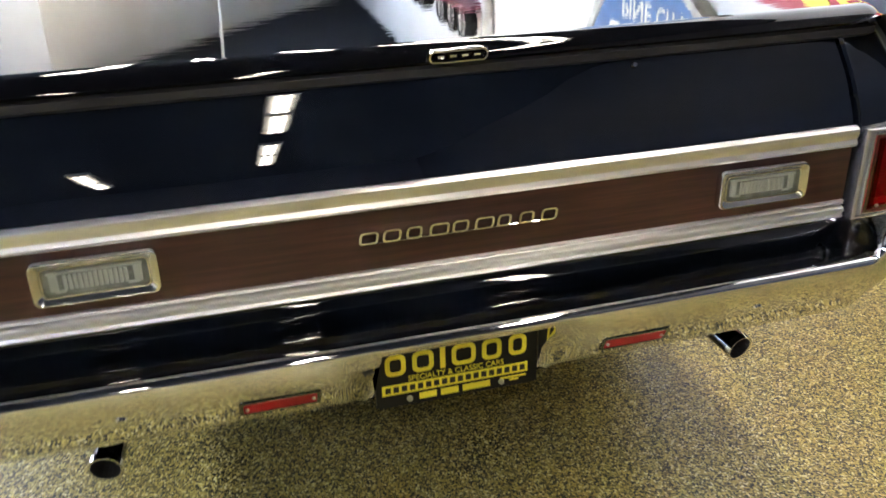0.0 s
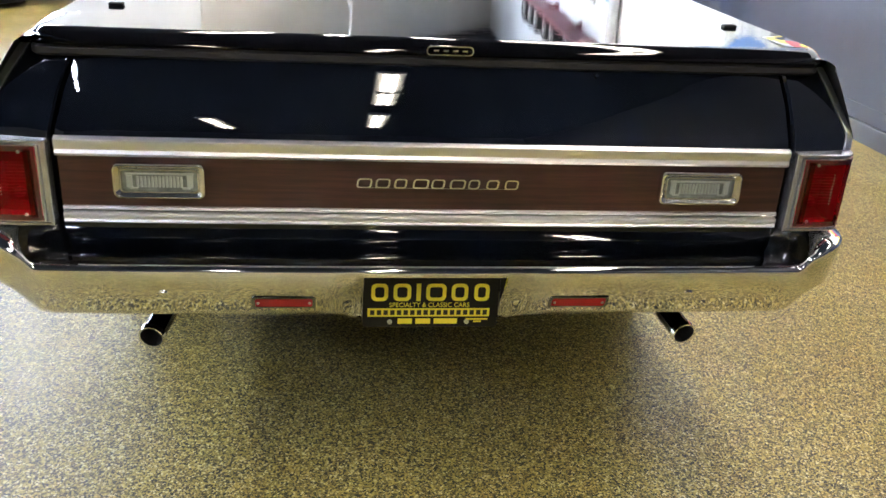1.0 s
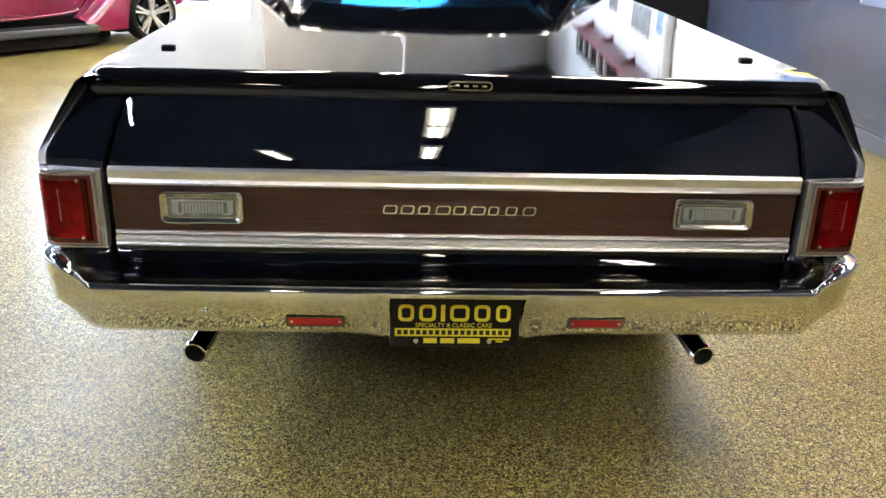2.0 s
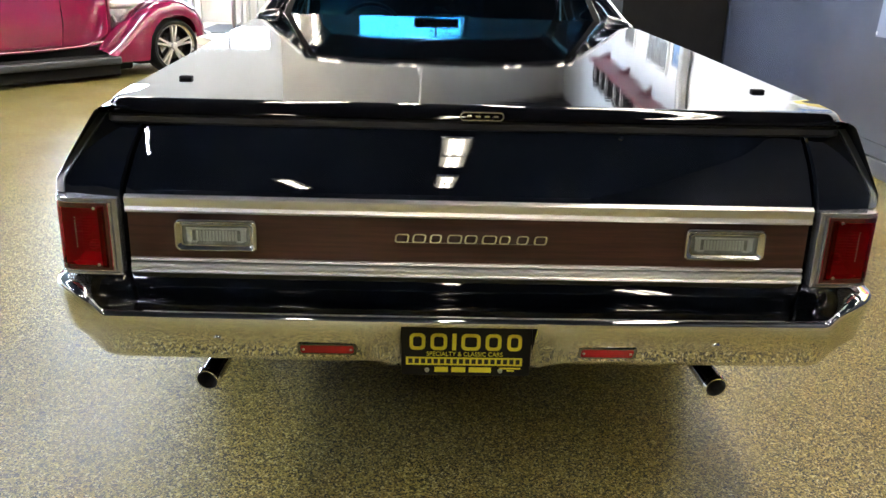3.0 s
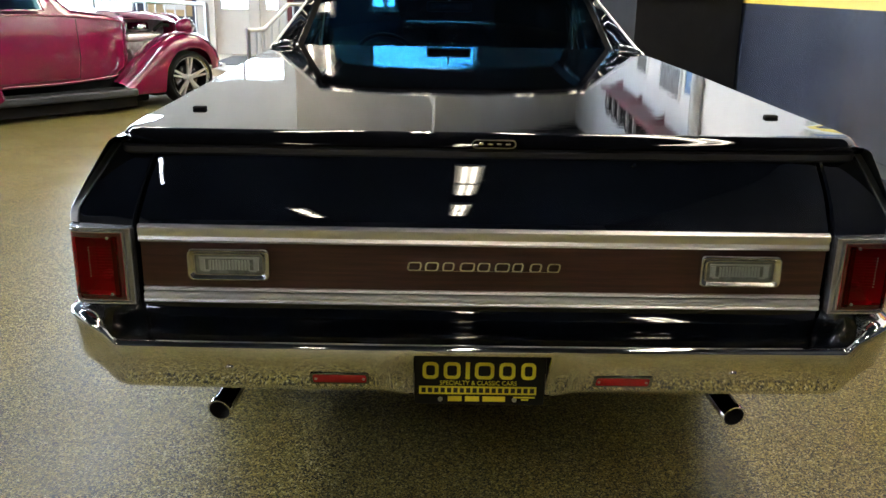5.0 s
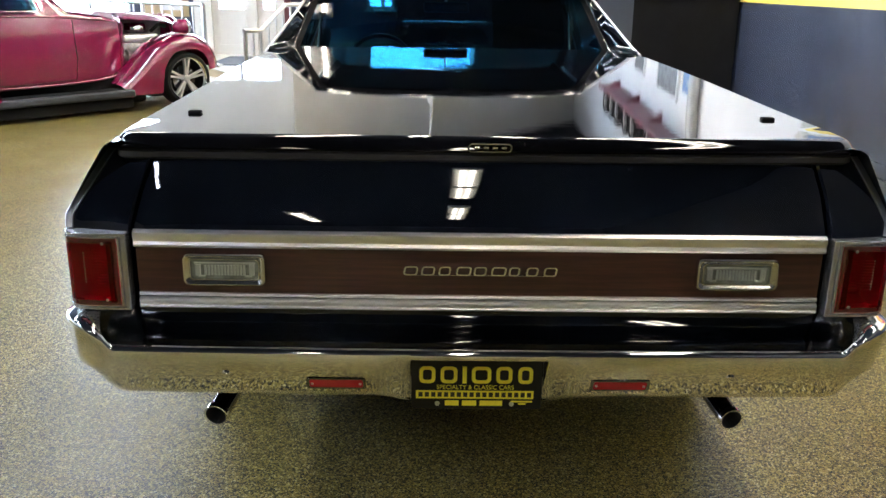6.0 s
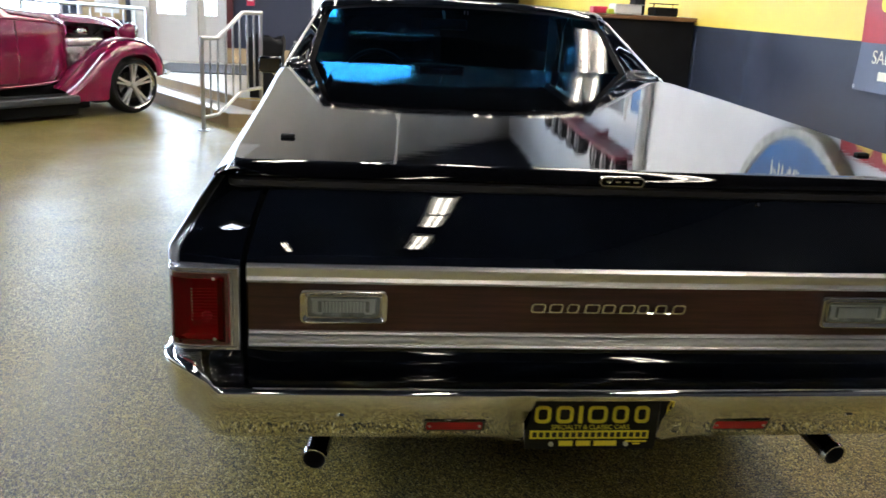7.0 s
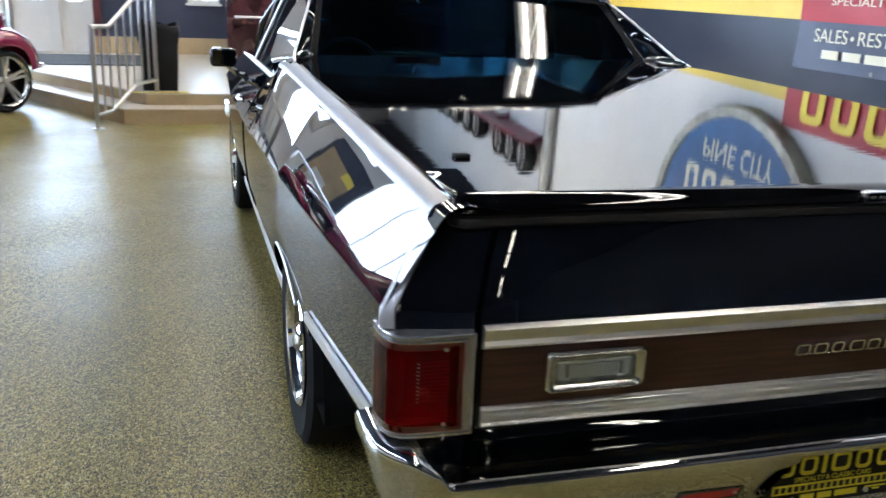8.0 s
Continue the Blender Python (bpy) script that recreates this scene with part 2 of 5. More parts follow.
M["pipe_grey"] = speckle(material("grey galvanised duct", (0.38, 0.38, 0.37), 0.4, 0.4), (0.40, 0.40, 0.39), 0.12, 5, 60)
M["fixture"] = material("white enamelled light housing", (0.85, 0.85, 0.85), 0.35)
M["tube"] = material("fluorescent tube", (1, 1, 1), 0.5, emit=(1.0, 0.88, 0.61), strength=TUBE_POWER)
# tubes of an added row that brings cool daylight to the west side
M["cool_fill_tube"] = material("cool fill tube for western daylight", (1, 1, 1), 0.5, emit=(0.90, 0.96, 1.0), strength=1.6 * TUBE_POWER)
M["day"] = material("bright day outside", (0, 0, 0), 1, emit=(0.80, 0.92, 1.0), strength=DAYLIGHT)
M["paper"] = speckle(material("white paper", (0.8, 0.8, 0.78), 0.6), (0.80, 0.80, 0.78), 0.05, 9, 90)
M["lime"] = material("lime plastic", (0.5, 0.62, 0.05), 0.4)
M["pink"] = material("crimson plastic", (0.5, 0.02, 0.06), 0.4)
M["photo_grey"] = speckle(material("dark framed print", (0.1, 0.1, 0.1), 0.4), (0.12, 0.12, 0.12), 0.5, 14, 60)

# ---- mesh helpers ----


def part(name, bm, mat, parent=None, label="", smooth=None, kind=""):
    """Links a bmesh as one mesh object, under its thing if one is given."""
    me = bpy.data.meshes.new(name)
    bmesh.ops.recalc_face_normals(bm, faces=bm.faces)
    if smooth is not None:
        for f in bm.faces:
            f.smooth = True
        for e in bm.edges:
            if len(e.link_faces) == 2 and e.calc_face_angle(0) > radians(smooth):
                e.smooth = False
    bm.to_mesh(me)
    bm.free()
    me.materials.append(M[mat])
    ob = new(name, me)
    if parent:
        ob.parent = parent
    return tagged(ob, label, kind=kind)


def thing(name, label, category, at=None, group="", kind=""):
    ob = new(name)
    ob.empty_display_size = 0.2
    if at is not None:
        ob.matrix_basis = at
    return tagged(ob, label, category, group, kind)


def box(x0, x1, y0, y1, z0, z1, bevel=0.0, seg=2, bm=None):
    own = bmesh.new()
    bmesh.ops.create_cube(own, size=1)
    for v in own.verts:
        v.co = Vector(((x0 + x1) / 2 + v.co.x * (x1 - x0), (y0 + y1) / 2 + v.co.y * (y1 - y0), (z0 + z1) / 2 + v.co.z * (z1 - z0)))
    if bevel:
        bmesh.ops.bevel(own, geom=own.edges[:], offset=bevel, segments=seg, profile=0.5, affect="EDGES")
    return joined(bm, own)


def joined(bm, own):
    if bm is None:
        return own
    me = bpy.data.meshes.new("join")
    own.to_mesh(me)
    own.free()
    bm.from_mesh(me)
    bpy.data.meshes.remove(me)
    return bm


def grid(rows, close_u=False, close_v=False, bm=None):
    """A sheet of quads through rows of points."""
    bm = bm or bmesh.new()
    vs = [[bm.verts.new(p) for p in r] for r in rows]
    nu, nv = len(vs), len(vs[0])
    for i in range(nu if close_u else nu - 1):
        for j in range(nv if close_v else nv - 1):
            a, b, c, d = vs[i][j], vs[i][(j + 1) % nv], vs[(i + 1) % nu][(j + 1) % nv], vs[(i + 1) % nu][j]
            try:
                bm.faces.new((a, b, c, d))
            except ValueError:
                pass
    return bm


def loft(rings, caps=True, bm=None):
    """A skin over closed rings."""
    own = grid(rings, close_v=True)
    own.verts.ensure_lookup_table()
    if caps:
        k = len(rings[0])
        own.faces.new(own.verts[:k])
        own.faces.new(own.verts[len(own.verts) - k:])
    return joined(bm, own)


def ring(c, u, w, r, n=10):
    c, u, w = Vector(c), Vector(u), Vector(w)
    return [c + u * (r * math.cos(2 * math.pi * i / n)) + w * (r * math.sin(2 * math.pi * i / n)) for i in range(n)]


def tube(points, r, n=8, bm=None, caps=True):
    """A round bar along a line of points; r: one radius, or one a point."""
    pts = [Vector(p) for p in points]
    rings = []
    for i, p in enumerate(pts):
        d = (pts[min(i + 1, len(pts) - 1)] - pts[max(i - 1, 0)]).normalized()
        up = Vector((0, 0, 1)) if abs(d.z) < 0.95 else Vector((0, 1, 0))
        u = d.cross(up).normalized()
        w = u.cross(d).normalized()
        rings.append(ring(p, u, w, r[i] if isinstance(r, (list, tuple)) else r, n))
    return loft(rings, caps, bm)


def lathe(profile, origin, axis, n=32, bm=None, caps=False):
    """Turns (radius, height) pairs round an axis."""
    a = Vector(axis).normalized()
    u = a.orthogonal().normalized()
    w = a.cross(u)
    o = Vector(origin)
    return loft([ring(o + a * h, u, w, max(r, 0.0004), n) for r, h in profile], caps, bm)


def plate_xz(poly, y0, y1, bevel=0.0, bm=None, seg=2):
    """A flat outline in x, z given a thickness in y."""
    own = bmesh.new()
    f = own.faces.new([own.verts.new((x, y0, z)) for x, z in poly])
    r = bmesh.ops.extrude_face_region(own, geom=[f])
    for v in r["geom"]:
        if isinstance(v, bmesh.types.BMVert):
            v.co.y = y1
    if bevel:
        bmesh.ops.bevel(own, geom=own.edges[:], offset=bevel, segments=seg, affect="EDGES")
    return joined(bm, own)


def prism(poly, z0, z1, bevel=0.0, bm=None):
    """A flat outline in x, y given a height in z."""
    own = bmesh.new()
    f = own.faces.new([own.verts.new((x, y, z0)) for x, y in poly])
    r = bmesh.ops.extrude_face_region(own, geom=[f])
    for v in r["geom"]:
        if isinstance(v, bmesh.types.BMVert):
            v.co.z = z1
    if bevel:
        bmesh.ops.bevel(own, geom=own.edges[:], offset=bevel, segments=2, affect="EDGES")
    return joined(bm, own)


def rounded(x0, x1, z0, z1, r, k=5):
    pts = []
    for cx, cz, a0 in ((x1 - r, z1 - r, 0), (x0 + r, z1 - r, 90), (x0 + r, z0 + r, 180), (x1 - r, z0 + r, 270)):
        pts += [(cx + r * math.cos(radians(a0 + 90 * i / k)), cz + r * math.sin(radians(a0 + 90 * i / k))) for i in range(k + 1)]
    return pts


def frame_xz(outer, inner, y0, y1, bm=None):
    """A rim between two outlines of equally many points, from y0 (front) to y1."""
    ro = [[(x, y0, z) for x, z in outer], [(x, y0, z) for x, z in inner], [(x, y1, z) for x, z in inner], [(x, y1, z) for x, z in outer]]
    own = grid(ro, close_u=True, close_v=True)
    return joined(bm, own)


def writing(name, text, size, mat, parent, at, depth=0.001, width=None):
    """Words in the built-in font as a mesh, centred; width squeezes them to fit."""
    cu = bpy.data.curves.new(name, "FONT")
    cu.body, cu.size, cu.extrude, cu.align_x, cu.align_y = text, size, depth, "CENTER", "CENTER"
    ob = bpy.data.objects.new(name, cu)
    scene.collection.objects.link(ob)
    bpy.context.view_layer.update()
    me = bpy.data.meshes.new_from_object(ob.evaluated_get(bpy.context.evaluated_depsgraph_get()))
    bpy.data.objects.remove(ob)
    if width:
        xs = [v.co.x for v in me.vertices]
        k = width / (max(xs) - min(xs))
        for v in me.vertices:
            v.co.x *= k
    me.transform(at)
    me.materials.append(M[mat])
    o = new(name, me)
    o.parent = parent
    return o


def interp(x, xs, ys):
    return float(np.interp(x, xs, ys))


# ---- the room ----
XR, XL, YF, YB, HC = 3.07, -9.5, 17.9, -13.0, 4.5
tagged(part("floor", box(XL - 0.3, XR + 0.3, YB - 0.3, YF + 0.3, -0.2, 0.0), "floor"), "speckled straw and black flake floor, sealed and glossy", "floor", kind="structure")
tagged(part("ceiling", box(XL - 0.3, XR + 0.3, YB - 0.3, 12.7, HC, HC + 0.2), "ceiling"), "black-navy painted shop ceiling", "ceiling", kind="structure")


XE = -2.45               # the end bay reaches from here to the eastern wall
tagged(part("ceiling", box(XE - 0.3, XR + 0.3, 12.7, YF + 0.3, HC, HC + 0.2), "ceiling"), "black-navy painted ceiling of the end bay", "ceiling", kind="structure")


def banded_wall(name, make, label, bands):
    """A wall of painted bands, from the floor up: (z0, z1, material)."""
    w = thing(name, label, "wall", kind="structure")
    for i, (z0, z1, mat, nm) in enumerate(bands):
        part(nm, make(z0, z1, 0.0), mat, w)
    return w


BANDS = [(0, 1.267, "slate", "lower_wall"), (1.267, 1.66, "yellow", "painted_band"), (1.66, HC, "white_wall", "upper_wall")]
wall_east = banded_wall("wall_east", lambda a, b, c: box(XR, XR + 0.3, -0.6, YF, a, b), "slate blue wall with a yellow band and white above", BANDS)
banded_wall("wall_east_rear", lambda a, b, c: box(XR, XR + 0.3, YB, -0.6, a, b), "slate blue wall with charcoal paint above", [(0, 1.66, "slate", "lower_wall"), (1.66, HC, "grey_dim", "upper_wall")])
banded_wall("wall_south", lambda a, b, c: box(XL, XR, YB - 0.3, YB, a, b), "dark navy painted wall", [(0, HC, "navy", "wall_face")])
base = thing("baseboard", "charcoal stepped base moulding along the slate wall", "baseboard", kind="structure")
part("lower_board", box(XR - 0.03, XR - 0.002, YB, 7.38, 0.0, 0.12, 0.004), "base_grey", base)
part("cap_board", box(XR - 0.016, XR - 0.002, YB, 7.38, 0.123, 0.225, 0.004), "slate", base)
# northern walls: the near one with the entrance over the platform, the far one beyond it
YN = 12.5


def wall_with_holes(name, label, y0, y1, x0, x1, holes, bands, at=None):
    """A wall along x; holes are (x0, x1, z0, z1); bands are (z, material, part name) from the floor up."""
    w = thing(name, label, "wall", at, kind="structure")
    z0 = 0.0
    for z1, mat, nm in bands:
        bm = bmesh.new()
        zs = sorted({z0, z1, *[h[k] for h in holes for k in (2, 3) if z0 < h[k] < z1]})
        for a, b in zip(zs, zs[1:]):
            cut = sorted(h for h in holes if h[2] <= a + 1e-6 and h[3] >= b - 1e-6)
            x = x0
            for h in cut:
                if h[0] > x:
                    box(x, h[0], y0, y1, a, b, bm=bm)
                x = h[1]
            if x < x1:
                box(x, x1, y0, y1, a, b, bm=bm)
        part(nm, bm, mat, w)
        z0 = z1
    return w


DOOR = (-3.76, -2.54, 0.26, 2.42)
WIN = (-1.22, -0.77, 1.0, 2.1)
TRANSOM = (-4.7, -2.6, 2.5, 2.85)
WEST = [(-8.9, -7.3, 0.7, 3.2), (-6.9, -5.0, 0.7, 3.2)]
wall_with_holes("wall_north", "navy wall with a tan base band and white above, over the platform", YN, YN + 0.2, XL, XE,
                [DOOR, TRANSOM, *WEST], [(0.26, "tan", "footing"), (0.5, "tan", "base_band"), (2.25, "navy", "wall_face"), (HC, "grey_wall", "upper_wall")])
wall_with_holes("wall_partition", "low navy partition with a tan base band behind the platform", YN, YN + 0.2, XE, -0.05,
                [WIN], [(0.26, "tan", "footing"), (0.5, "tan", "base_band"), (2.25, "navy", "wall_face")])
SKEW = pose(XE, YN + 0.1, 0, 0, 0, 43.5)          # the end wall runs aslant to the eastern wall
FAR = [(1.4, 2.6, 0.4, 2.1), (1.62, 4.38, 2.36, 3.0)]
wall_with_holes("wall_north_far", "pale grey slanting end wall, black below, with a high glazed opening", 0.0, 0.2, 0.0, 7.75,
                FAR, [(2.2, "counter_black", "lower_wall"), (HC, "grey_wall", "upper_wall")], SKEW)


def window(name, x0, x1, z0, z1, y, label, mullions=1, at=None):
    w = thing(name, label, "window", at, kind="structure")
    bm = frame_xz([(x0, z0), (x1, z0), (x1, z1), (x0, z1)], [(x0 + 0.05, z0 + 0.05), (x1 - 0.05, z0 + 0.05), (x1 - 0.05, z1 - 0.05), (x0 + 0.05, z1 - 0.05)], y + 0.03, y + 0.12)
    part("window_frame", bm, "door_white", w)
    part("window_sill", box(x0 - 0.03, x1 + 0.03, y - 0.04, y + 0.02, z0 - 0.03, z0 + 0.005, 0.005), "door_white", w)
    step = (x1 - x0) / (mullions + 1)
    for i in range(mullions):
        part("mullion", box(x0 + step * (i + 1) - 0.02, x0 + step * (i + 1) + 0.02, y + 0.04, y + 0.11, z0 + 0.05, z1 - 0.05), "door_white", w)
    for i in range(mullions + 1):
        pane = part("pane", box(x0 + step * i + 0.03, x0 + step * (i + 1) - 0.03, y + 0.07, y + 0.076, z0 + 0.05, z1 - 0.05), "clear_glass", w)
        pane.visible_shadow = False
    return w


window("window_1", *WIN, YN, "bright white-framed window in the navy partition", 0)
window("window_8", *TRANSOM, YN, "long bright transom window over the entrance", 2)
for i, h in enumerate(WEST):
    window("window_%d" % (i + 2), *h, YN, "large bright white-framed shop window", 2)
# low window added in line with the partition window, to make that one bright
window("window_4", *FAR[0], 0.0, "bright window low in the end wall", 1, SKEW)
window("window_9", *FAR[1], 0.0, "wide high window in the grey end wall", 0, SKEW)
SIDE = pose(XL, 0, 0, 0, 0, 90)
BAYS = [(3.8, 7.0, 0.9, 3.2), (8.2, 11.4, 0.9, 3.2)]
wall_with_holes("wall_west", "slate blue wall with a yellow band and white above", 0, 0.3, YB, YF, BAYS,
                [(0.9, "slate", "lower_wall"), (1.267, "slate", "middle_wall"), (1.66, "yellow", "painted_band"), (HC, "white_wall", "upper_wall")], SIDE)
for i, h in enumerate(BAYS):
    window("window_%d" % (i + 10), *h, 0.0, "wide bright shop window in the side wall", 3, SIDE)
tagged(part("backdrop", box(XL - 1.7, XL - 1.6, YB, YF, -0.5, 6), "day"), "bright overcast day outside the side windows", "daylight", kind="structure")
part("backdrop", box(-0.5, 7.5, 1.3, 1.4, -0.5, 6), "day", tagged(thing("backdrop_north", "bright overcast day outside the end wall", "daylight", SKEW, kind="structure")))
tagged(part("backdrop", box(XL, XE - 0.35, YN + 1.2, YN + 1.3, -0.5, 6), "day"), "bright overcast day outside the entrance", "daylight", kind="structure")

# entrance door with its sidelight
d = thing("door_1", "cream panelled entrance door with a glazed top", "door", kind="structure")
part("door_jamb", frame_xz([(-3.98, 0.26), (-2.54, 0.26), (-2.54, 2.42), (-3.98, 2.42)], [(-3.7, 0.262), (-2.6, 0.262), (-2.6, 2.36), (-3.7, 2.36)], YN - 0.03, YN + 0.14), "door_white", d)
part("door_mullion", box(-3.08, -2.98, YN + 0.0, YN + 0.12, 0.262, 2.36), "door_white", d)


def glazed_leaf(x0, x1, zg):
    bm = box(x0, x1, YN + 0.05, YN + 0.1, 0.263, zg, 0.004)
    for a, b in ((x0, x0 + 0.1), (x1 - 0.1, x1)):
        box(a, b, YN + 0.05, YN + 0.1, zg, 2.3, 0.004, bm=bm)
    box(x0, x1, YN + 0.05, YN + 0.1, 2.22, 2.35, 0.004, bm=bm)
    leaf = part("door_leaf", bm, "door_white", d)
    fr = frame_xz([(x0 + 0.08, 0.4), (x1 - 0.08, 0.4), (x1 - 0.08, zg - 0.1), (x0 + 0.08, zg - 0.1)], [(x0 + 0.1, 0.42), (x1 - 0.1, 0.42), (x1 - 0.1, zg - 0.12), (x0 + 0.1, zg - 0.12)], YN + 0.038, YN + 0.052)
    part("panel_moulding", fr, "door_white", leaf)
    pane = part("pane", box(x0 + 0.09, x1 - 0.09, YN + 0.07, YN + 0.076, zg, 2.24), "clear_glass", leaf)
    pane.visible_shadow = False
    return leaf


leaf = glazed_leaf(-3.699, -3.081, 0.98)
part("door_handle", tube([(-3.14, YN + 0.05, 1.16), (-3.14, YN - 0.01, 1.16), (-3.24, YN - 0.01, 1.16)], 0.012), "satin", leaf)
glazed_leaf(-2.979, -2.601, 0.98)
tagged(part("trim", box(-2.535, -2.43, YN - 0.04, YN - 0.002, 0.5, 2.5, 0.006), "maroon"), "maroon stained upright trim beside the entrance", "trim", kind="structure")
ps = thing("wall_poster", "tan poster with yellow and grey blocks on the navy wall", "poster", pose(-4.42, YN - 0.006, 1.35))
part("field", box(-0.36, 0.36, -0.012, -0.002, -0.5, 0.5), "tan", ps)
part("print_block", box(-0.36, -0.12, -0.016, -0.0125, 0.32, 0.5), "print_yellow", ps, "yellow printed block")
part("print_block", box(-0.1, 0.26, -0.016, -0.0125, -0.4, -0.05), "grey_wall", ps, "grey printed block")
alarm = thing("fire_alarm", "small red fire alarm pull box on the navy wall", "alarm", pose(-2.16, YN - 0.004, 1.24))
part("case", box(-0.06, 0.06, -0.05, 0, -0.08, 0.08, 0.008), "pink", alarm)
part("pull_bar", box(-0.04, 0.04, -0.065, -0.05, -0.01, 0.015, 0.003), "paper", alarm, "white pull bar")

# platform with two steps
low = [(1.8, 7.55), (-1.85, 7.55), (-5.01, YN), (1.8, YN)]
top = [(1.8, 7.84), (-1.65, 7.84), (-4.69, YN), (1.8, YN)]
dais = thing("platform", "tan two-step platform with a pale sealed top", "platform", kind="structure")
part("lower_step", prism(low, 0.0, 0.135), "tan", dais)
part("lower_tread", prism([(x, y) for x, y in low], 0.136, 0.147, 0.004), "dais_top", dais)
part("upper_step", prism(top, 0.148, 0.248), "tan", dais)
part("upper_tread", prism(top, 0.249, 0.262, 0.004), "dais_top", dais)
tape = tagged(part("tape_strip", box(-1.78, -1.24, 7.855, 7.97, 0.2625, 0.265), "safety_yellow"), "yellow safety tape on the platform's edge", "tape")
tagged(part("door_mat", box(-3.35, -1.75, 10.6, 12.05, 0.2625, 0.275, 0.003), "mat"), "charcoal ribbed door mat on the platform", "mat")

# stair railing of grey steel tube
A, B = Vector((-2.06, 7.255, 0)), Vector((-1.55, 7.93, 0))


def along(s, z):
    q = A.lerp(B, s)
    return (q.x, q.y, z)


rail = thing("stair_railing", "grey painted steel stair railing with upright bars", "railing")
part("post", tube([along(0, 0.0), along(0, 0.92)], 0.021, 10), "satin", rail)
part("post", tube([along(1, 0.262), along(1, 1.17)], 0.021, 10), "satin", rail)
part("foot_plate", lathe([(0.0, 0.012), (0.055, 0.012), (0.06, 0.0)], (A.x, A.y, 0.001), (0, 0, 1), 16), "satin", rail)
part("handrail", tube([along(-0.02, 0.92), along(0.26, 0.92), along(0.68, 1.17), along(1.02, 1.17)], 0.023, 10), "satin", rail)
part("bottom_rail", tube([along(0, 0.13), along(0.24, 0.15), along(0.66, 0.37), along(1, 0.385)], 0.019, 10), "satin", rail)
for s in (0.13, 0.25, 0.38, 0.51, 0.63, 0.76, 0.88):
    zt, zb = interp(s, [0, 0.26, 0.68, 1], [0.92, 0.92, 1.17, 1.17]), interp(s, [0, 0.24, 0.66, 1], [0.13, 0.15, 0.37, 0.385])
    part("baluster", tube([along(s, zb), along(s, zt)], 0.0105, 8), "satin", rail)

rail = thing("platform_railing", "grey steel railing at the platform's edge behind the red car", "railing")
P0, P1 = Vector((-3.2, 10.05, 0.262)), Vector((-5.4, 11.9, 0.262))
for i, s in enumerate((0, 0.5, 1)):
    q = P0.lerp(P1, s)
    part("post", tube([(q.x, q.y, 0.262), (q.x, q.y, 1.1)], 0.03, 10), "satin", rail)
part("handrail", tube([(P0.x, P0.y, 1.1), (P1.x, P1.y, 1.1)], 0.026, 10), "satin", rail)
part("bottom_rail", tube([(P0.x, P0.y, 0.4), (P1.x, P1.y, 0.4)], 0.02, 10), "satin", rail)
for i in range(1, 12):
    if i != 6:
        q = P0.lerp(P1, i / 12)
        part("baluster", tube([(q.x, q.y, 0.4), (q.x, q.y, 1.1)], 0.011, 8), "satin", rail)

# bin with its black liner pulled over the rim
b = thing("waste_bin", "black plastic waste bin with a crumpled liner over its rim", "bin", pose(-1.52, 8.22, 0.262))
part("body", loft([[Vector((sx * w, sy * w, z)) for sx, sy in ((1, 1), (-1, 1), (-1, -1), (1, -1))] for w, z in ((0.165, 0.0), (0.18, 0.3), (0.19, 0.62))]), "bin", b)
rr = []
for z, w in ((0.5, 0.197), (0.6, 0.2), (0.64, 0.195), (0.66, 0.18)):
    row = []
    for i in range(40):
        a = 2 * math.pi * i / 40
        k = w / max(abs(math.cos(a)), abs(math.sin(a))) * (1 + 0.02 * math.sin(5 * a + z * 30))
        row.append((k * math.cos(a), k * math.sin(a), z + 0.018 * math.sin(3 * a + 1) + 0.012 * math.sin(9 * a)))
    rr.append(row)
part("liner", grid(rr, close_v=True), "bin", b, "crumpled black liner", 60)

# dark cherry piano-like cabinet by the window
c = thing("upright_piano", "dark cherry wooden upright piano with a pale keyboard", "piano", pose(0.02, 11.55, 0.262))
part("body", box(-0.72, 0.72, 0.1, 0.55, 0.0, 1.02, 0.015), "cherry", c)
part("lid", box(-0.75, 0.75, 0.05, 0.6, 1.02, 1.06, 0.01), "cherry", c)
part("key_bed", box(-0.72, 0.72, -0.2, 0.1, 0.52, 0.6, 0.012), "cherry", c)
part("keyboard", box(-0.62, 0.62, -0.17, 0.05, 0.601, 0.62, 0.003), "paper", c, "pale row of keys")
for x in (-0.69, 0.69):
    part("leg", box(x - 0.04, x + 0.04, -0.19, -0.11, 0.0, 0.52, 0.01), "cherry", c)

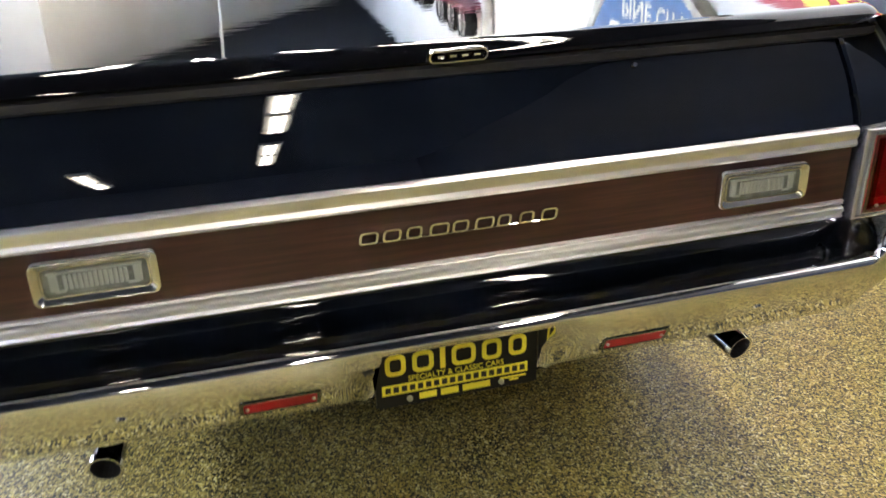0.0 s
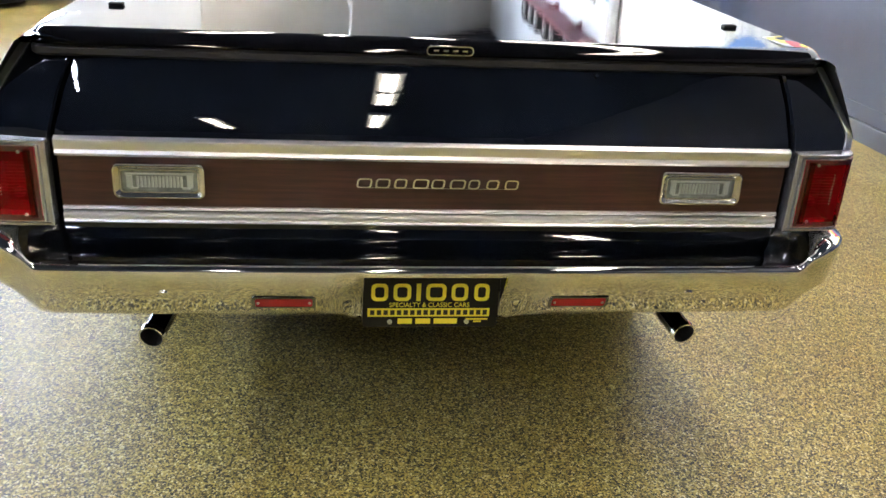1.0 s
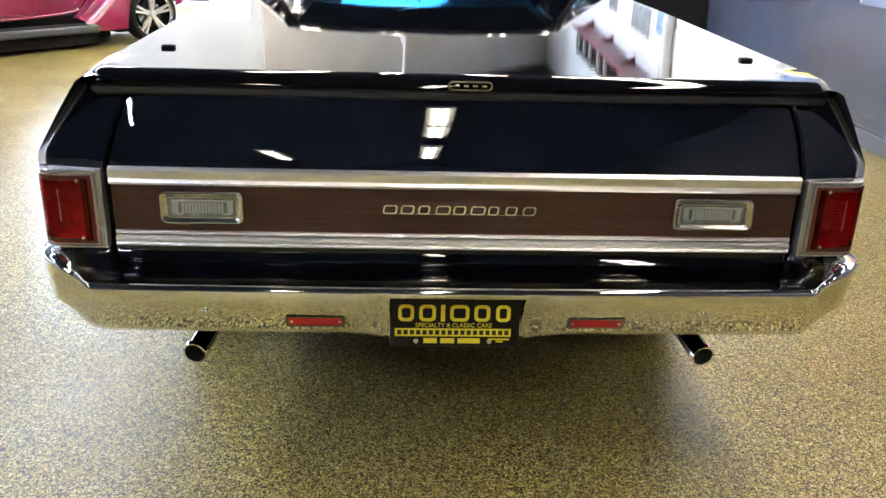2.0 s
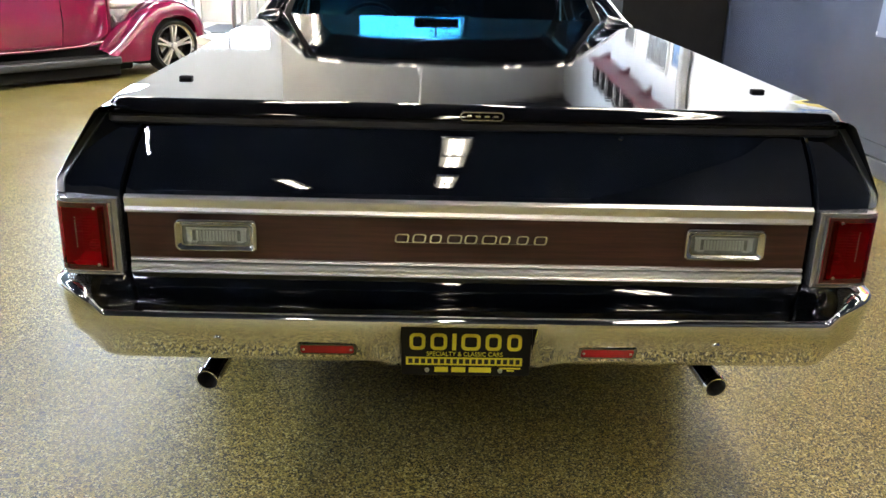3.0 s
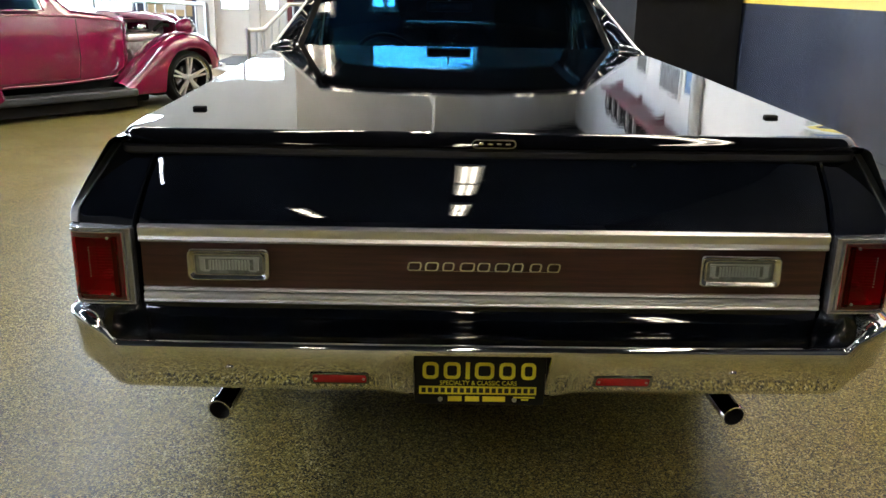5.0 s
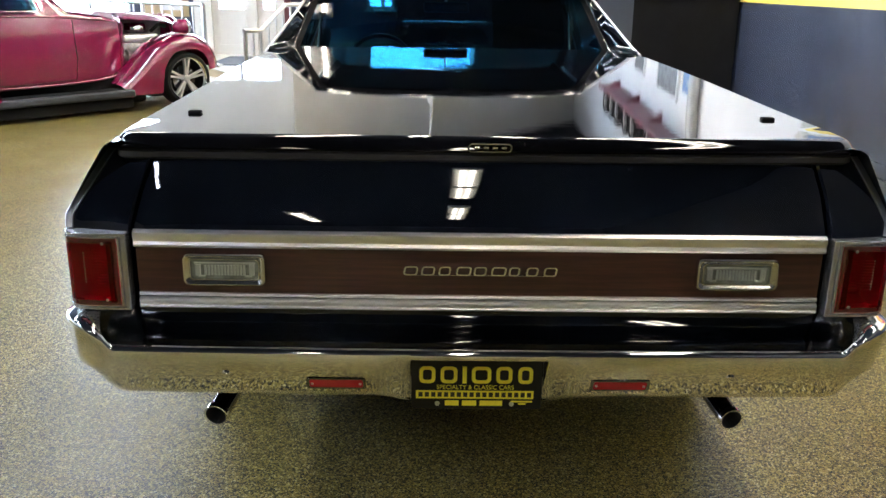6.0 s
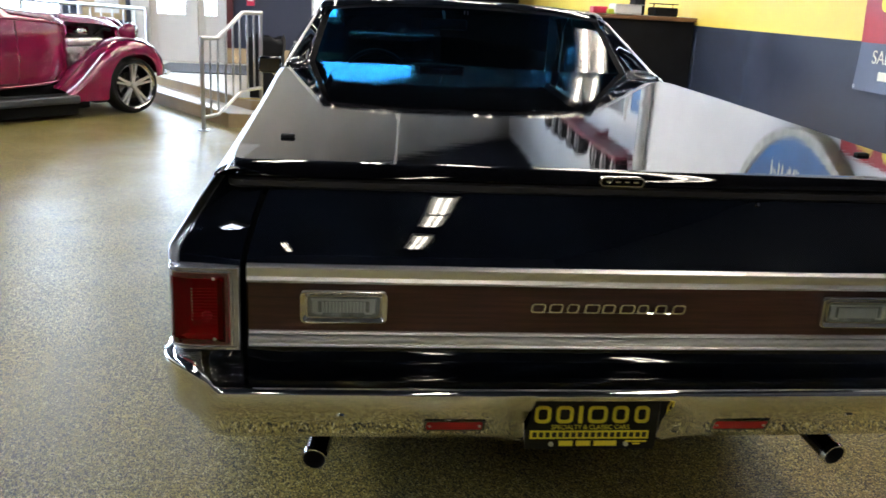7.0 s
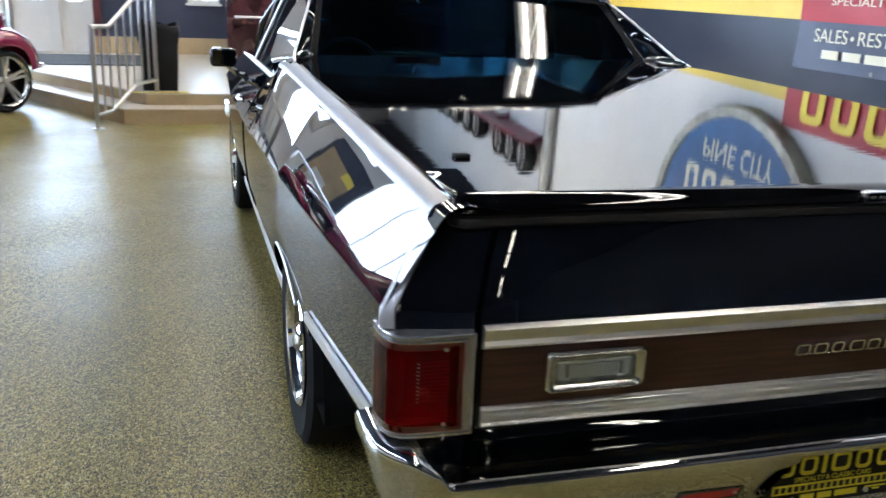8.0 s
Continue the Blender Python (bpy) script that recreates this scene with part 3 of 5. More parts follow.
# black counter with a brown top beside the slate wall
c = thing("service_counter", "matt black service counter with a brown laminate top", "counter", pose(0, 0, 0))
part("body", box(1.95, 3.05, 7.45, 9.6, 0.0, 1.3), "counter_black", c)
part("top", box(1.9, 3.062, 7.4, 9.65, 1.301, 1.345, 0.01), "counter_top", c, "brown laminate top")
part("kick_board", box(1.97, 3.05, 7.435, 7.45, 0.0, 0.1), "base_grey", c)
for nm, mat, lab, x, y, w, dd, h in (("folder_stack", "paper", "stack of white papers on the counter", 2.33, 7.62, 0.3, 0.24, 0.1), ("cap", "lime", "lime green folded cap on the counter", 2.2, 7.6, 0.17, 0.16, 0.05),
                                     ("box", "pink", "crimson cardboard box on the counter", 2.05, 7.66, 0.16, 0.16, 0.07), ("monitor", "counter_black", "black monitor seen from behind on the counter", 2.5, 7.75, 0.12, 0.2, 0.32),
                                     ("tray", "counter_black", "black wire paper tray on the counter", 2.74, 7.6, 0.26, 0.24, 0.09)):
    o = thing(nm, lab, nm.split("_")[0], pose(x, y, 1.346))
    part("body", box(-w / 2, w / 2, -dd / 2, dd / 2, 0.0, h, min(w, h) * 0.18), mat, o)
    if nm == "folder_stack":
        part("sheet", box(-w / 2 + 0.01, w / 2 + 0.02, -dd / 2 - 0.01, dd / 2, h + 0.001, h + 0.006), "paper", o)
    if nm == "tray":
        part("shelf", box(-w / 2 + 0.01, w / 2 - 0.01, -dd / 2 - 0.02, dd / 2, h + 0.03, h + 0.04, 0.003), "counter_black", o)
        for sx in (-1, 1):
            part("support", box(sx * w * 0.4 - 0.005, sx * w * 0.4 + 0.005, -0.005, 0.005, h, h + 0.03), "counter_black", o)

# wall banner; it faces into the room
b = thing("wall_banner", "red and slate vinyl banner with yellow shapes and words", "banner", pose(XR - 0.006, 4.29, 0.0, 0, 0, -90))


def sheet(x0, x1, z0, z1, n=24):
    return grid([[(x0 + (x1 - x0) * i / n, -0.012 - 0.006 * math.sin(7 * i / n + 9 * z) - 0.004 * math.sin(23 * i / n), z) for i in range(n + 1)] for z in np.linspace(z0, z1, 7)])


part("upper_field", sheet(0.0, 2.4, 1.262, 1.84), "banner_red", b, "red upper field", 60)
part("lower_field", sheet(0.0, 2.4, 0.93, 1.262), "banner_slate", b, "slate lower field", 60)
for x in (0.03, 0.8, 1.6, 2.37):
    part("eyelet", lathe([(0.007, 0.0), (0.013, 0.002), (0.012, 0.005)], (x, -0.024, 0.955), (0, -1, 0), 12), "satin", b)
up = pose(0, 0, 0, 90, 0, 0)
writing("lettering", "SPECIALTY", 0.075, "print_cream", b, pose(0.60, -0.026, 1.40) @ up, width=0.56)
writing("lettering", "SALES", 0.13, "print_cream", b, pose(0.365, -0.026, 1.165) @ up, width=0.33)
part("print_dot", lathe([(0.0, 0.002), (0.016, 0.002), (0.016, 0.0)], (0.575, -0.025, 1.165), (0, -1, 0), 12), "print_cream", b)
writing("lettering", "RESTO", 0.13, "print_cream", b, pose(0.835, -0.026, 1.165) @ up, width=0.41)
for x0, x1 in ((0.30, 0.47), (0.51, 0.68), (0.72, 0.98)):
    part("print_bar", box(x0, x1, -0.027, -0.024, 1.015, 1.075), "print_cream", b, "pale yellow line of print")
for i in range(6):
    x = 0.2 + 0.33 * i
    part("print_block", frame_xz(rounded(x, x + 0.24, 1.47, 1.77, 0.06), rounded(x + 0.065, x + 0.175, 1.53, 1.71, 0.03), -0.028, -0.022), "print_yellow", b, "yellow printed block")

# round blue sign on the wall
s = thing("round_sign", "large round blue enamel sign with a pale rim", "sign", pose(XR - 0.004, 4.68, 2.92, 0, 0, -90))
part("face", lathe([(0.0, 0.09), (1.05, 0.09), (1.05, 0.02)], (0, 0, 0), (0, -1, 0), 64), "sign_blue", s, "blue enamel face")
part("rim", lathe([(1.05, 0.02), (1.05, 0.115), (1.13, 0.115), (1.14, 0.09), (1.14, 0.0)], (0, 0, 0), (0, -1, 0), 64), "sign_rim", s, "pale weathered rim")
writing("lettering", "PINE", 0.26, "print_cream", s, pose(-0.225, -0.094, -0.74) @ up, width=0.46)
writing("lettering", "CITY", 0.26, "print_cream", s, pose(0.29, -0.094, -0.74) @ up, width=0.41)
for i in range(5):
    x = -0.66 + 0.27 * i
    part("print_block", frame_xz(rounded(x, x + 0.19, -0.56, -0.25, 0.05), rounded(x + 0.05, x + 0.14, -0.51, -0.30, 0.03), -0.096, -0.088), "print_cream", s, "pale printed block")
part("print_bar", box(-0.7, 0.7, -0.096, -0.092, 0.0, 0.12), "print_cream", s)

cord = thing("hanging_cord", "white power cord with a plug, hanging from the ceiling", "cord", pose(-0.15, 6.0, 0))
part("cable", tube([(0.015 * math.sin(z * 4), 0.01 * math.sin(z * 3), z) for z in np.linspace(2.0, HC, 30)], 0.011, 6), "paper", cord, smooth=60)
part("plug", lathe([(0.0, 0.0), (0.03, 0.01), (0.035, 0.06), (0.02, 0.12), (0.012, 0.15)], (0.0, 0.0, 1.9), (0, 0, 1), 12), "paper", cord, smooth=50)
duct = thing("wall_duct", "grey upright pipe on the wall", "pipe")
part("pipe", tube([(XR - 0.08, 8.5, 1.67), (XR - 0.08, 8.5, HC)], 0.07, 14), "pipe_grey", duct)
for z in (2.2, 3.6):
    part("bracket", box(XR - 0.16, XR - 0.001, 8.42, 8.58, z, z + 0.03, 0.004), "pipe_grey", duct)
for nm, y, z, w, h, mat, lab in (("blue_notice", 8.82, 2.25, 0.42, 0.4, "sign_blue", "blue notice board on the white wall"), ("framed_print", 9.42, 2.35, 1.1, 0.46, "photo_grey", "dark framed print on the white wall"),
                                 ("framed_print", 11.3, 2.35, 0.7, 0.34, "photo_grey", "small dark framed print on the white wall")):
    o = thing(nm, lab, "print", pose(XR - 0.003, y, z, 0, 0, -90))
    part("field", box(0.03 - w, -0.03, -0.018, -0.006, -h / 2 + 0.03, h / 2 - 0.03), mat, o)
    part("frame", frame_xz([(-w, -h / 2), (0, -h / 2), (0, h / 2), (-w, h / 2)], [(0.035 - w, -h / 2 + 0.035), (-0.035, -h / 2 + 0.035), (-0.035, h / 2 - 0.035), (0.035 - w, h / 2 - 0.035)], -0.03, 0.0), "paper", o)

# red display shelf with wheels
def shelf_bracket(y):
    """A thin triangular shelf bracket."""
    bm = plate_xz([(XR - 0.24, 2.938), (XR - 0.004, 2.938), (XR - 0.004, 2.84)], y, y + 0.02)
    return bm


sh = thing("wall_shelf", "red display shelf high on the white wall", "shelf")
part("board", box(XR - 0.32, XR - 0.002, 8.62, 13.2, 2.94, 2.965, 0.004), "red_shelf", sh)
part("front_board", box(XR - 0.34, XR - 0.32, 8.62, 13.2, 2.93, 2.985, 0.004), "red_shelf", sh)
for y in (8.66, 10.1, 11.5, 13.0):
    part("bracket", shelf_bracket(y), "red_shelf", sh)
w = thing("display_wheel", "dark spoked display wheel standing on the red shelf", "wheel", pose(XR - 0.2, 8.9, 2.966), group="wheels on the shelf")
part("tyre", lathe([(0.15, -0.07), (0.18, -0.08), (0.205, -0.05), (0.205, 0.05), (0.18, 0.08), (0.15, 0.07), (0.15, -0.07)], (0, 0, 0.205), (1, 0, 0), 28), "rubber", w, smooth=40)
part("rim", lathe([(0.15, -0.06), (0.14, -0.03), (0.05, -0.045), (0.0, -0.05)], (0, 0, 0.205), (1, 0, 0), 28), "alloy", w, "bright rim", 40)
for i in range(5):
    a = 2 * math.pi * i / 5
    part("spoke", tube([(-0.06, 0.03 * math.cos(a), 0.205 + 0.03 * math.sin(a)), (-0.05, 0.145 * math.cos(a), 0.205 + 0.145 * math.sin(a))], 0.018, 6), "photo_grey", w)
for y in (9.36, 9.82, 10.8, 11.27, 11.9, 12.37, 12.84):
    copy_thing(w, pose(XR - 0.2, y, 2.966))

# ceiling lights: three rows of twin-tube fixtures, plus unseen ones added as fill
def ceiling_light(x, y, mat, spread, length=2.25):
    f = thing("ceiling_light", "white twin-tube fluorescent ceiling light, switched on; some are added fill", "ceiling light", pose(x, y, HC - 0.14), group="rows of ceiling lights")
    part("housing", prism([(-0.14, -length / 2), (0.14, -length / 2), (0.14, length / 2), (-0.14, length / 2)], 0.045, 0.138, 0.008), "fixture", f)
    for sx in (-spread, spread):
        for a, b in ((-length / 2 + 0.03, -0.07), (0.07, length / 2 - 0.03)):
            part("tube", tube([(sx, a, 0.022), (sx, b, 0.022)], 0.02, 8), mat, f, "glowing tube")
    part("middle_socket", box(-0.09, 0.09, -0.07, 0.07, 0.0, 0.05), "fixture", f)
    for sy in (-1, 1):
        part("socket", box(-0.09, 0.09, sy * (length / 2 - 0.015) - 0.012, sy * (length / 2 - 0.015) + 0.012, 0.0, 0.05), "fixture", f)
    return f


# the unseen row by the red coupe is added: cooler tubes for western daylight
rows_of = {}
for x, y in LIGHTS:
    mat = "cool_fill_tube" if x == -4.0 else "tube"
    spread = 0.045 if x in (0.18, -2.1) else 0.075
    if (mat, spread) in rows_of:
        copy_thing(rows_of[mat, spread], pose(x, y, HC - 0.14))
    else:
        rows_of[mat, spread] = ceiling_light(x, y, mat, spread)

# ---- the black pickup coupe ----
car = thing("pickup_coupe", "gloss black classic coupe pickup with a wood-grain tailgate and chrome bumper", "car", pose(0, 0, 0))
TOPZ = ([0, 2.2, 2.65, 3.9, 4.6, 5.15], [1.060, 1.105, 1.0, 0.975, 0.945, 0.88])
AXLE_R, AXLE_F, WR = 1.29, 4.24, 0.33


def arch(y):
    """Height of the body's lower edge."""
    z = 0.25 if y > 0.9 else interp(y, [0, 0.9], [0.60, 0.54])
    for a in (AXLE_R, AXLE_F):
        d = abs(y - a)
        if d < 0.47:
            z = max(z, 0.27 + 0.345 * math.sqrt(max(0, 1 - (d / 0.47) ** 2)))
    return z


def side_x(z, y):
    """Half width of the body at a height."""
    zt = interp(y, *TOPZ)
    zc = min(0.898 - 0.042 * y, zt - 0.08) if y < 2.2 else min(0.795, zt - 0.1)
    xc = 0.932 + 0.030 * min(1, y / 1.3)
    t = 0.048 * min(1, max(0, y - 0.05) / 0.7)
    if z > zc:
        k = (z - zc) / (zt - zc)
        x = xc - (xc - 0.838) * (0.93 * k + 0.07 * k * k) - 0.013 * max(0, (k - 0.93) / 0.07) ** 2
    else:
        k = min(1, (zc - z) / (zc - 0.24))
        x = xc - 0.132 * k ** 3 - 0.9 * (0.048 - t) * k
    return x * interp(y, [0, 3.6, 4.6, 5.15], [1, 1, 0.965, 0.88])


ys = sorted({*np.round(np.linspace(0.045, 5.15, 56), 3), *[round(a + d, 3) for a in (AXLE_R, AXLE_F) for d in np.linspace(-0.47, 0.47, 19)]})
for sx in (-1, 1):
    rows = []
    for y in ys:
        z0, zt = arch(y), interp(y, *TOPZ)
        zc = min(0.898 - 0.042 * y, zt - 0.08) if y < 2.2 else min(0.795, zt - 0.1)
        levels = [*np.linspace(z0, zc - 0.004, 8), zc, zc + 0.006, *np.linspace(zc + 0.02, zt - 0.02, 6), zt - 0.010, zt - 0.004, zt]
        rows.append([(sx * side_x(z, y), y, z) for z in levels])
    for r in rows:
        x, y, z = r[-1]
        r.append((x - sx * 0.02, y, z + 0.004))
        r.append((x - sx * 0.09, y, z - 0.01))
        x, y, z = r[0]
        r.insert(0, (x - sx * 0.03, y, z + 0.01))
        r.insert(0, (x - sx * 0.16, y, z + 0.06))
    quarter = part("body_side", grid(rows), "black_paint", car, smooth=50)
    part("door_seam", tube([(sx * (side_x(z, 2.68) + 0.0005), 2.68, z) for z in np.linspace(0.3, 0.97, 12)], 0.003, 6), "under", quarter)
    # bright moulding on the rail and along the lower flank
    rows = []
    for y in np.linspace(0.10, 2.22, 16):
        zt = interp(y, *TOPZ)
        rows.append([(sx * (side_x(min(zt, zt - dz), y) + o), y, zt - dz) for dz, o in ((0.029, 0.0), (0.027, 0.0035), (0.022, 0.0055), (0.016, 0.005), (0.008, 0.004), (0.001, 0.001), (-0.004, -0.006), (-0.005, -0.013))])
    part("rail_moulding", grid(rows), "rail_metal", car, "broad dull aluminium rail moulding", 40)
    lo = [(sx * (side_x(z, y) + 0.004), y, z) for y, z in zip(np.linspace(0.09, 0.825, 8), np.linspace(0.655, 0.585, 8))]
    bm = grid([[(x + sx * dx, y, z + dz) for dx, dz in ((0, 0.013), (0.008, 0.011), (0.009, -0.011), (-0.004, -0.016))] for x, y, z in lo])
    part("lower_moulding", bm, "bright_trim", car, "bright lower moulding", 30)
    lip = [(sx * (side_x(arch(AXLE_R + 0.465 * math.cos(a)), 1.3) + 0.001), AXLE_R + 0.465 * math.cos(a), 0.27 + 0.345 * math.sin(a)) for a in np.linspace(1.25, math.pi - 0.93, 14)]
    part("arch_moulding", tube(lip, 0.005, 8), "bright_trim", car, smooth=60)
    rk = [[(sx * (0.905 + dx), y, z) for dx, z in ((-0.03, 0.31), (-0.016, 0.307), (-0.016, 0.275), (-0.04, 0.268))] for y in np.linspace(1.77, 3.75, 6)]
    part("rocker_moulding", grid(rk), "bright_trim", car, smooth=30)
    for a in (AXLE_R, AXLE_F):
        well = lathe([(0.475, 0.0), (0.475, 0.35), (0.0, 0.35)], (sx * 0.9, a, 0.27), (-sx, 0, 0), 28)
        for v in well.verts:
            v.co.z = max(v.co.z, 0.27)
        part("wheel_well", well, "under", car)

# underbody
ub = box(-0.66, 0.66, 0.75, 5.0, 0.26, 0.46, 0.02)
box(-0.78, 0.78, 0.09, 0.85, 0.50, 0.60, bm=ub)
part("underbody", ub, "under", car)
part("fuel_tank", box(-0.42, 0.42, 0.30, 0.82, 0.37, 0.5, 0.03), "under", car)
part("axle_beam", tube([(-0.75, AXLE_R, 0.33), (0.75, AXLE_R, 0.33)], 0.04, 10), "under", car)

# wheels with bright trim rings
def road_wheel(y, sx):
    w = part("wheel", lathe([(0.20, -0.085), (0.30, -0.10), (0.325, -0.085), (WR, -0.06), (WR, 0.06), (0.325, 0.085), (0.30, 0.1), (0.20, 0.085)], (sx * 0.822, y, WR), (sx, 0, 0), 44), "rubber", car, "black tyre with a raised side", 35)
    part("rim", lathe([(0.212, 0.094), (0.205, 0.099), (0.19, 0.094), (0.178, 0.074)], (sx * 0.822, y, WR), (sx, 0, 0), 44), "chrome", w, "bright trim ring", 35)
    part("disc", lathe([(0.178, 0.074), (0.168, 0.066), (0.15, 0.046), (0.09, 0.062), (0.085, 0.04), (0.0, 0.04)], (sx * 0.822, y, WR), (sx, 0, 0), 44), "pipe", w, "dark dished wheel disc", 35)
    part("hub_cap", lathe([(0.055, 0.04), (0.05, 0.085), (0.03, 0.10), (0.0, 0.103)], (sx * 0.822, y, WR), (sx, 0, 0), 24), "chrome", w, smooth=35)
    for i in range(5):
        a = 2 * math.pi * i / 5 + 0.3
        c = Vector((sx * 0.889, y + 0.125 * math.cos(a), WR + 0.125 * math.sin(a)))
        part("spoke", lathe([(0.03, -0.02), (0.026, -0.008), (0.0, -0.006)], c, (sx, 0, 0), 12), "alloy", w)
    return w


for y in (AXLE_R, AXLE_F):
    for sx in (-1, 1):
        road_wheel(y, sx)

# hood, cowl, nose
rows = []
for y in np.linspace(3.72, 5.16, 12):
    zt, xt = interp(y, *TOPZ), side_x(interp(y, *TOPZ), y) - 0.02
    rows.append([(xt * u, y, zt + 0.004 + 0.045 * (1 - u * u) * (1 if y < 5 else 0.7)) for u in np.linspace(-1, 1, 15)])
part("hood", grid(rows), "black_paint", car, smooth=40)
part("nose", box(-0.8, 0.8, 5.1, 5.2, 0.45, 0.86, 0.04), "black_paint", car)
part("front_bumper", box(-0.92, 0.92, 5.14, 5.28, 0.42, 0.58, 0.05, 3), "chrome", car, "chrome front bumper")
part("grille", box(-0.5, 0.5, 5.19, 5.215, 0.6, 0.8, 0.01), "under", car)
for sx in (-1, 1):
    for x in (0.58, 0.75):
        part("headlight", lathe([(0.0, 0.035), (0.05, 0.03), (0.075, 0.01), (0.085, 0.0)], (sx * x, 5.2, 0.72), (0, 1, 0), 20), "clear_lens", car, smooth=40)

# cab: roof, pillars, glass
RZ = 1.409


def roof_edge(y):
    return interp(y, [2.2, 2.4, 3.0, 3.3, 3.42], [0.664, 0.664, 0.666, 0.655, 0.64])


rows = []
for y, zc, ze in ((2.535, 1.384, 1.352), (2.56, 1.400, 1.370), (2.63, RZ, 1.380), (2.8, RZ + 0.004, 1.385), (3.1, RZ + 0.002, 1.388), (3.34, 1.405, 1.378), (3.43, 1.392, 1.366)):
    w = roof_edge(y)
    row = [(w * u, y + (0.03 * u * u if y < 2.5 else -0.05 * u * u), ze + (zc - ze) * (1 - abs(u) ** 2.6)) for u in np.linspace(-1, 1, 21)]
    row = [(-w - 0.022, row[0][1], ze - 0.03)] + row + [(w + 0.022, row[-1][1], ze - 0.03)]
    rows.append(row)
roof = part("roof", grid(rows), "black_paint", car, smooth=50)
part("headlining", grid([[(x * 0.97, y, z - 0.012) for x, y, z in r] for r in rows]), "interior", roof)
for sx in (-1, 1):
    # sail pillar from the rail up to the roof
    bx = lambda x, y, z: (sx * x * interp(z, [1.0, 1.13, 1.36], [1.0, 1.075, 1.03]), y + interp(y, [2.3, 2.9], [0.255, 0]), z - interp(z, [1.04, 1.12], [0, 0.014]))
    rings = [[bx(0.822, 1.66, 1.055), bx(0.83, 2.30, 0.99), bx(0.74, 2.30, 1.0), bx(0.71, 1.965, 1.08)],
             [bx(0.800, 1.74, 1.094), bx(0.826, 2.30, 1.02), bx(0.725, 2.36, 1.08), bx(0.700, 1.965, 1.112)],
             [bx(0.752, 1.86, 1.142), bx(0.80, 2.36, 1.10), bx(0.70, 2.42, 1.15), bx(0.690, 1.99, 1.150)],
             [bx(0.726, 1.96, 1.20), bx(0.76, 2.42, 1.20), bx(0.685, 2.48, 1.22), bx(0.678, 2.04, 1.20)],
             [bx(0.690, 2.12, 1.285), bx(0.715, 2.48, 1.285), bx(0.66, 2.50, 1.29), bx(0.655, 2.15, 1.285)],
             [bx(0.664, 2.235, 1.345), bx(0.675, 2.52, 1.355), bx(0.64, 2.52, 1.36), bx(0.640, 2.245, 1.365)]]
    part("sail_pillar", loft(rings), "black_paint", car, smooth=60)
    part("pillar_moulding", tube([bx(0.762, 1.765, 1.128), bx(0.752, 1.855, 1.152), bx(0.728, 1.955, 1.208), bx(0.692, 2.115, 1.292), bx(0.668, 2.23, 1.35), bx(0.672, 2.4, 1.366), bx(0.672, 3.2, 1.366), bx(0.70, 3.45, 1.3), bx(0.80, 3.78, 1.0)], 0.0055, 8), "bright_trim", car, smooth=60)
    # foot and bright beads model the reflection of the pillar base and trim
    bead = [bx(0.672, 1.965, 1.138), bx(0.700, 1.915, 1.156), bx(0.732, 1.855, 1.154), bx(0.756, 1.795, 1.140), bx(0.764, 1.755, 1.124), bx(0.745, 1.80, 1.117), bx(0.712, 1.87, 1.119), bx(0.684, 1.935, 1.124), bx(0.672, 1.965, 1.138)]
    foot = part("mirrored_foot", loft([[Vector(p) for p in bead[:-1]], [Vector(p) * 0.6 + Vector(bx(0.716, 1.86, 1.130)) * 0.4 + Vector((0, -0.008, 0.012)) for p in bead[:-1]]]), "black_paint", car, "black pillar foot, its bright beads shaped as the trim's reflection", 60)
    part("bead", tube(bead, 0.004, 6), "chrome", foot, smooth=60)
    mid = Vector(bx(0.716, 1.86, 1.130))
    part("bead", tube([mid + (Vector(p) - mid) * 0.62 + Vector((0, -0.008, 0.010)) for p in bead], 0.003, 6), "chrome", foot, smooth=60)
    part("windscreen_pillar", tube([bx(0.655, 3.40, 1.372), bx(0.73, 3.62, 1.18), bx(0.79, 3.84, 0.985)], [0.022, 0.024, 0.028], 10), "black_paint", car, smooth=60)
    pane = part("door_glass", grid([[bx(0.835, 2.3, 0.985), bx(0.835, 3.76, 0.975)], [bx(0.672, 2.5, 1.358), bx(0.672, 3.36, 1.358)]]), "side_glass", car, "tinted door glass")
    part("belt_moulding", tube([bx(0.842, 2.28, 1.0), bx(0.842, 3.8, 0.982)], 0.011, 8), "bright_trim", car, smooth=60)
    part("vent_bar", tube([bx(0.842, 3.42, 0.99), bx(0.680, 3.2, 1.355)], 0.007, 8), "bright_trim", pane)
    part("glass_frame", tube([bx(0.840, 2.34, 0.99), bx(0.680, 2.53, 1.352)], 0.008, 8), "bright_trim", pane, "bright rear frame of the glass")
    # mirror on the door
    mir = part("door_mirror", box(sx * 0.995 - 0.068, sx * 0.995 + 0.068, 3.5, 3.58, 0.945, 1.04, 0.022, 3), "black_paint", car, "black door mirror", 40)
    part("mirror_stem", tube([bx(0.86, 3.56, 0.90), bx(0.93, 3.55, 0.91), bx(0.98, 3.54, 0.96)], 0.016, 8), "chrome", mir)
    part("mirror_glass", box(sx * 0.995 - 0.056, sx * 0.995 + 0.056, 3.495, 3.499, 0.957, 1.028), "mirror_dark", mir)
    hnd = part("door_handle", tube([bx(0.945, 2.80, 0.86), bx(0.968, 2.82, 0.865), bx(0.968, 2.94, 0.865), bx(0.945, 2.96, 0.86)], 0.009, 8), "chrome", car, smooth=60)


